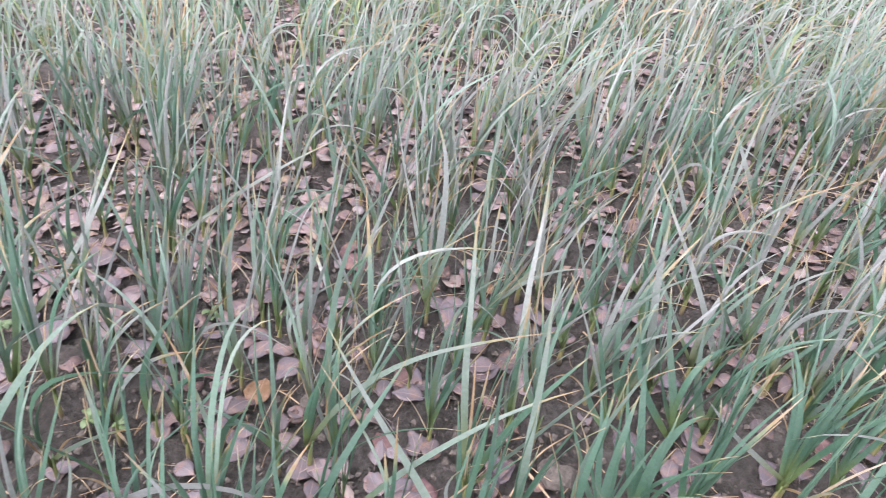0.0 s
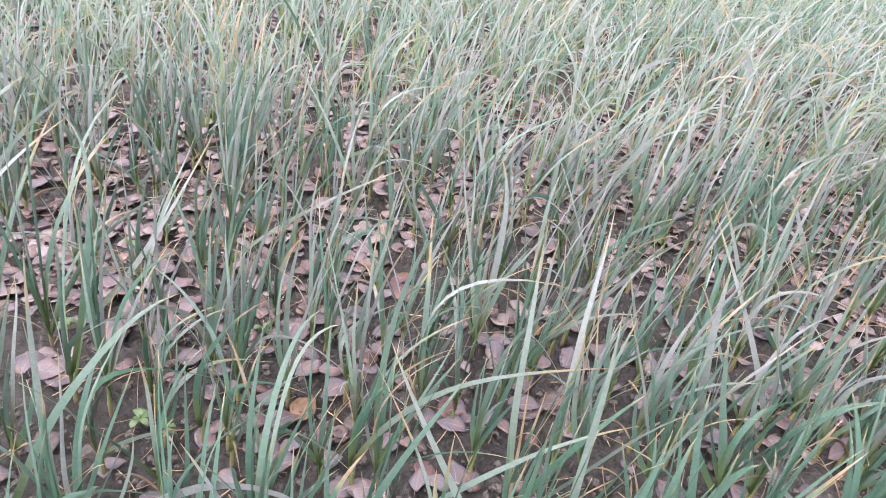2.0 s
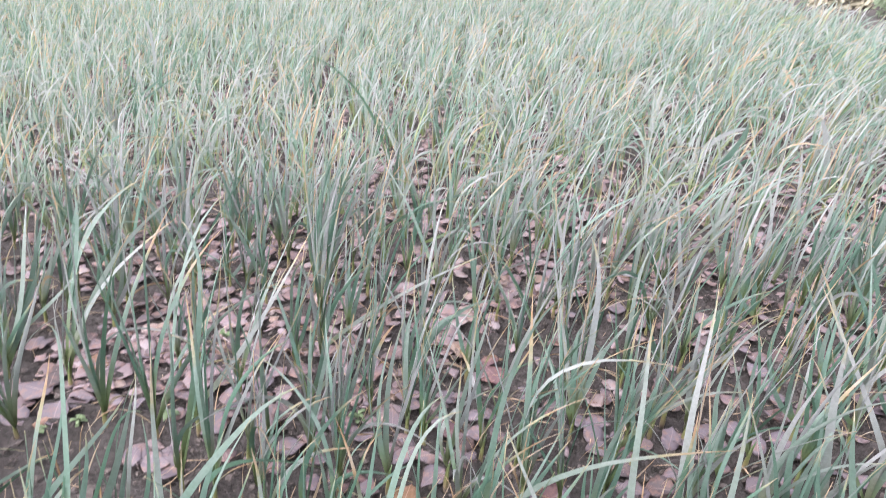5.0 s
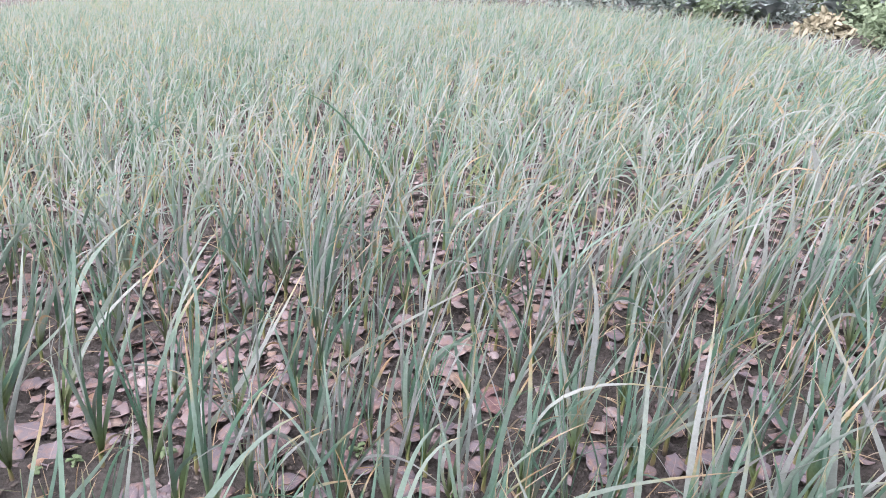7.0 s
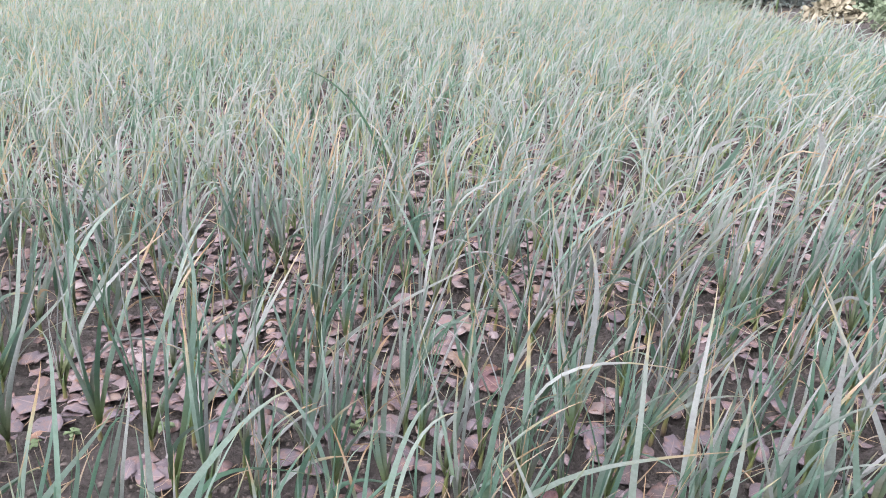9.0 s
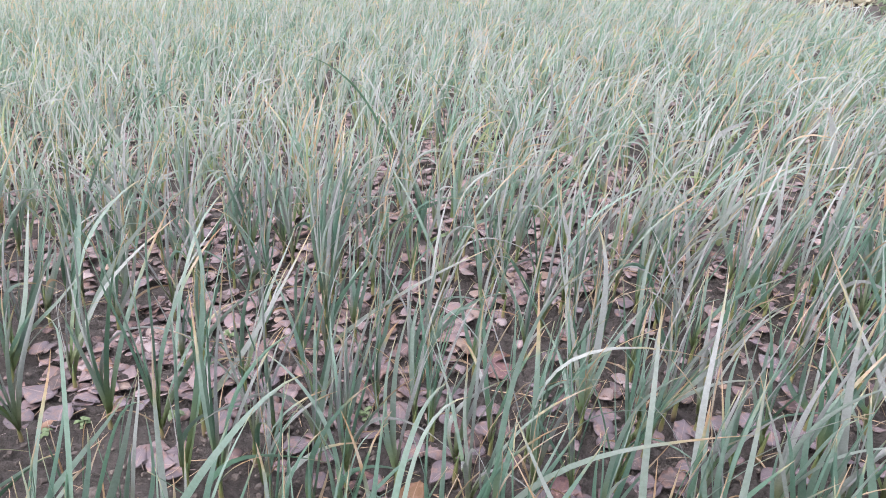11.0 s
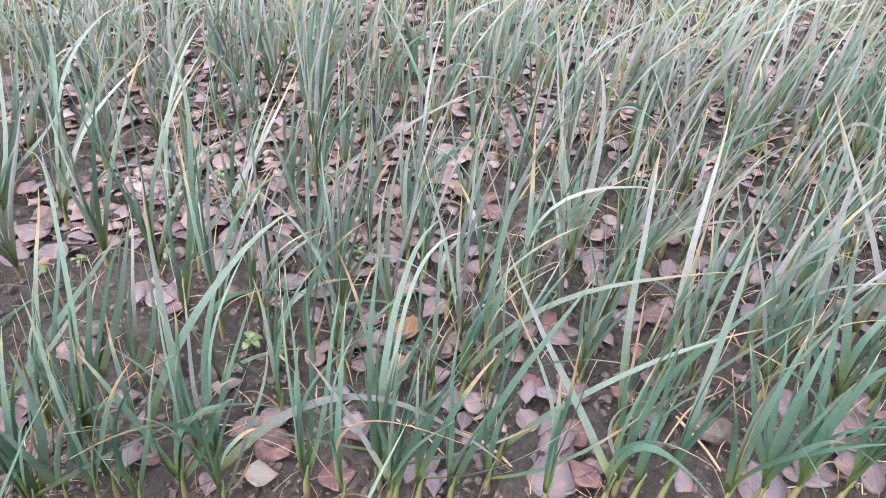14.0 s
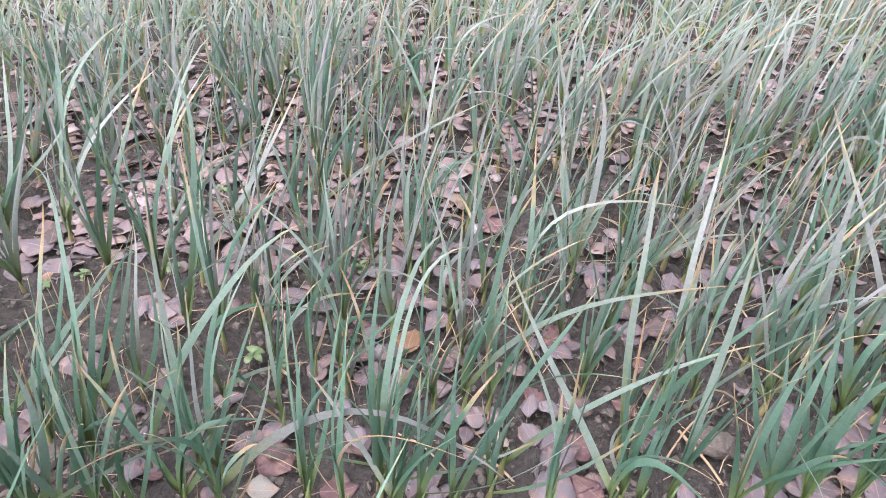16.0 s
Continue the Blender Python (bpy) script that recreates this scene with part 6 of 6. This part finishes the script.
straw(-0.542, 0.690, -0.608, 0.622, 0.0016)
straw(0.035, 0.662, 0.067, 0.608, 0.0028)
straw(0.484, 1.077, 0.531, 1.017, 0.0020)
straw(0.339, 1.130, 0.360, 1.062, 0.0020)
straw(-0.210, 0.867, -0.284, 0.919, 0.0016)
straw(-0.498, 0.863, -0.436, 0.840, 0.0014)
straw(-1.147, 1.033, -1.049, 1.129, 0.0014)
straw(-0.018, 0.951, -0.060, 0.856, 0.0014)
straw(-0.379, 0.736, -0.426, 0.680, 0.0014)
clod(0.232, 0.742, 0.030)
clod(-0.646, 0.606, 0.020)
clod(-0.889, 0.593, 0.030)
clod(-0.933, 0.842, 0.022)
clod(0.221, 0.759, 0.018)
clod(-0.673, 0.768, 0.020)
clod(-0.213, 0.889, 0.025)



def crumbs(number, seed):
    """Loose crumbs of soil, too many to count."""
    g = np.random.default_rng(seed)
    r = random.Random(seed)
    shapes = []
    for _ in range(8):
        bm = bmesh.new()
        bmesh.ops.create_icosphere(bm, subdivisions=1, radius=1)
        for v in bm.verts:
            v.co *= r.uniform(0.45, 1.3)
        shapes.append((np.array([v.co[:] for v in bm.verts]), np.array([[v.index for v in f.verts] for f in bm.faces])))
        bm.free()
    verts, faces, base = [], [], 0
    for k in range(number):
        y = 0.42 + 2.2 * g.random() ** 1.6
        x = g.uniform(-1, 1) * (0.6 + 0.75 * y) - 0.1
        v, f = shapes[g.integers(8)]
        size = 0.0018 + 0.0085 * g.random() ** 4
        a = g.uniform(0, 6.28)
        turn = np.array(((math.cos(a), math.sin(a), 0), (-math.sin(a), math.cos(a), 0), (0, 0, 1)))
        verts.append((v * size * (1, g.uniform(0.6, 1.2), 0.6)) @ turn + (x, y, lump(x, y) + size * 0.2))
        faces.append(f + base)
        base += len(v)
    ob = mesh_object("soil_crumbs", np.concatenate(verts).tolist(), np.concatenate(faces).tolist(), CLOD, smooth=False)
    tagged(ob, "loose dark crumbs of soil strewn over the bed", "soil crumbs", kind="stuff")


crumbs(17000, 31)


def straw_bits(number, seed):
    g = np.random.default_rng(seed)
    verts, faces, base = [], [], 0
    for k in range(number):
        y = 0.45 + 2.6 * g.random() ** 1.4
        x = g.uniform(-1, 1) * (0.6 + 0.75 * y) - 0.1
        a, L, r = g.uniform(0, 6.28), g.uniform(0.015, 0.08), g.uniform(0.0005, 0.0013)
        z = lump(x, y) + g.uniform(0.002, 0.012)
        pts = [(x + s * L * math.cos(a + 0.2 * s), y + s * L * math.sin(a + 0.2 * s), z + 0.01 * g.random() * s) for s in (0, 0.5, 1)]
        v, f = tube(pts, [r, r, r * 0.7], 4)
        verts += v
        faces += [tuple(i + base for i in q) for q in f]
        base += len(v)
    ob = mesh_object("straw_bits", verts, faces, STRAW)
    tagged(ob, "short bits of dry tan straw scattered on the soil", "straw bits", kind="stuff")


straw_bits(1000, 12)


# ---- beyond the bed ----
def shrub(x, y, radius, height, mat, seed, label, size=0.06, leaves=1100):
    r = random.Random(seed)
    g = np.random.default_rng(seed)
    plant = new("shrub")
    plant.location = (x, y, 0)
    tagged(plant, label, "shrub", "shrubs beyond the bed")
    ends = []
    for k in range(7):
        a, lean = k * 0.9 + r.random(), r.uniform(0.25, 0.8)
        h = height * r.uniform(0.6, 0.95)
        pts = [(0.02 * math.cos(a), 0.02 * math.sin(a), -0.02)]
        for s in (0.3, 0.65, 1.0):
            pts.append((radius * lean * s * math.cos(a), radius * lean * s * math.sin(a), h * s))
        v, f = tube(pts, [0.016, 0.012, 0.008, 0.003], 6)
        mesh_object("limb", v, f, BARK, plant)
        ends += pts[1:]
    ends = np.array(ends)
    c = ends[g.integers(len(ends), size=leaves)] + g.normal(0, 1, (leaves, 3)) * (radius * 0.34, radius * 0.34, height * 0.17)
    c[:, 2] = np.clip(c[:, 2], 0.04, None)
    verts, faces = [], []
    for k in range(leaves):
        m = np.array(pose(0, 0, 0, g.normal(25, 25), g.normal(0, 25), g.uniform(0, 360)).to_3x3()) * size * g.uniform(0.6, 1.4)
        v = np.array([(0, -0.5, 0), (0.22, -0.2, 0.05), (0.25, 0.15, 0.04), (0, 0.55, -0.12), (-0.25, 0.15, 0.04), (-0.22, -0.2, 0.05), (0, 0, -0.02)])
        verts.append(v @ m.T + c[k])
        b = 7 * k
        faces += [(b, b + 1, b + 6), (b + 1, b + 2, b + 6), (b + 2, b + 3, b + 6), (b + 3, b + 4, b + 6), (b + 4, b + 5, b + 6), (b + 5, b, b + 6)]
    mesh_object("crown", np.concatenate(verts).tolist(), faces, mat, plant)


DARK = "low dark green leafy shrub behind the garlic bed"
LIGHT = "bright green leafy shrub at the edge of the bed"
for k, (sx, sy, rad, high, mat, text) in enumerate((
        (1.0, 13.7, 0.7, 0.55, SHRUB_DARK, DARK), (2.0, 12.6, 0.6, 0.5, SHRUB_DARK, DARK), (2.65, 11.3, 0.55, 0.45, SHRUB_LIGHT, LIGHT),
        (3.35, 11.2, 0.6, 0.6, SHRUB_DARK, DARK), (4.2, 10.0, 0.55, 0.62, SHRUB_LIGHT, LIGHT), (3.75, 8.15, 0.42, 0.40, SHRUB_LIGHT, LIGHT),
        (4.7, 8.9, 0.65, 0.8, SHRUB_LIGHT, LIGHT), (2.6, 13.4, 0.8, 1.0, SHRUB_DARK, DARK), (4.2, 12.2, 0.8, 1.2, SHRUB_LIGHT, LIGHT),
        (0.4, 15.2, 0.9, 1.1, SHRUB_DARK, DARK), (-1.4, 16.4, 0.9, 1.1, SHRUB_DARK, DARK), (5.5, 10.6, 0.8, 1.2, SHRUB_DARK, DARK))):
    shrub(sx, sy, rad, high, mat, 100 + k, text, 0.075, 2600)


def husk_heap(x, y, radius, height, number, seed):
    g = np.random.default_rng(seed)
    verts, faces, base = [], [], 0
    for k in range(number):
        a, q = g.uniform(0, 6.28), g.random() ** 0.6
        px, py = radius * q * math.cos(a), 0.7 * radius * q * math.sin(a)
        pz = height * max(0.0, 1 - q) + 0.02
        L, w = g.uniform(0.06, 0.14), g.uniform(0.02, 0.055)
        m = np.array(pose(0, 0, 0, g.normal(0, 40), g.normal(0, 40), g.uniform(0, 360)).to_3x3())
        for s in range(6):
            t = s / 5
            ww = w * (0.3 + math.sin(math.pi * min(1, t * 0.85 + 0.1)))
            zz = 0.16 * L * math.sin(5 * t + k)
            for p in ((-ww / 2, t * L, zz + 0.25 * ww), (0, t * L, zz), (ww / 2, t * L, zz + 0.25 * ww)):
                v = m @ np.array(p)
                verts.append((v[0] + px, v[1] + py, max(0.004, v[2] + pz)))
            if s:
                for j in (0, 1):
                    faces.append((base + (s - 1) * 3 + j, base + (s - 1) * 3 + j + 1, base + s * 3 + j + 1, base + s * 3 + j))
        base += 18
    ob = mesh_object("husk_heap", verts, faces, HUSK)
    ob.location = (x, y, 0)
    tagged(ob, "heap of dry tan and cream husks and leaves at the bed's edge", "heap of husks", kind="stuff")


husk_heap(3.36, 9.25, 0.36, 0.24, 420, 5)


def brassica(x, y, height, seed):
    """A loose cabbage plant: a short stem and broad cupped leaves."""
    r = random.Random(seed)
    plant = new("cabbage_plant")
    plant.location = (x, y, 0)
    tagged(plant, "pale blue-grey cabbage plant with broad drooping leaves", "cabbage", "cabbage plants beyond the bed")
    v, f = tube([(0, 0, -0.02), (0.004, 0, height * 0.35), (0, 0.004, height * 0.6)], [0.016, 0.014, 0.01], 8)
    mesh_object("stem", v, f, WEED, plant)
    for k in range(11):
        az, rise = k * 2.4 + r.uniform(-0.3, 0.3), r.uniform(0.5, 1.2)
        length, broad = height * r.uniform(0.36, 0.52), height * r.uniform(0.13, 0.20)
        ca, sa = math.cos(az), math.sin(az)
        verts = []
        for side in (0, 1):
            for i in range(7):
                t = i / 6
                out = length * (0.08 + 0.92 * t) * math.cos(rise * (1 - 0.5 * t))
                z = height * (0.3 + 0.3 * k / 11) + length * t * math.sin(rise) - 0.45 * length * t * t
                w = broad * (0.12 + math.sin(math.pi * min(1.0, t * 0.9 + 0.06)) ** 0.7)
                for j in range(5):
                    c = j / 2 - 1
                    wave = 0.06 * broad * math.sin(9 * t + 3 * c + k)
                    verts.append((out * ca - c * w * sa, out * sa + c * w * ca, z + 0.3 * w * c * c + wave * abs(c) - 0.002 * side))
        faces = []
        for i in range(6):
            for j in range(4):
                q = (i * 5 + j, i * 5 + j + 1, i * 5 + j + 6, i * 5 + j + 5)
                faces += [q, tuple(35 + n for n in reversed(q))]
        mesh_object("leaf", verts, faces, CABBAGE, plant)


for k, (bx, by, high) in enumerate(((3.02, 10.3, 0.55), (2.15, 11.2, 0.5), (1.45, 12.2, 0.5), (2.6, 10.9, 0.45), (3.75, 10.0, 0.6), (4.25, 9.4, 0.6))):
    brassica(bx, by, high, 60 + k)
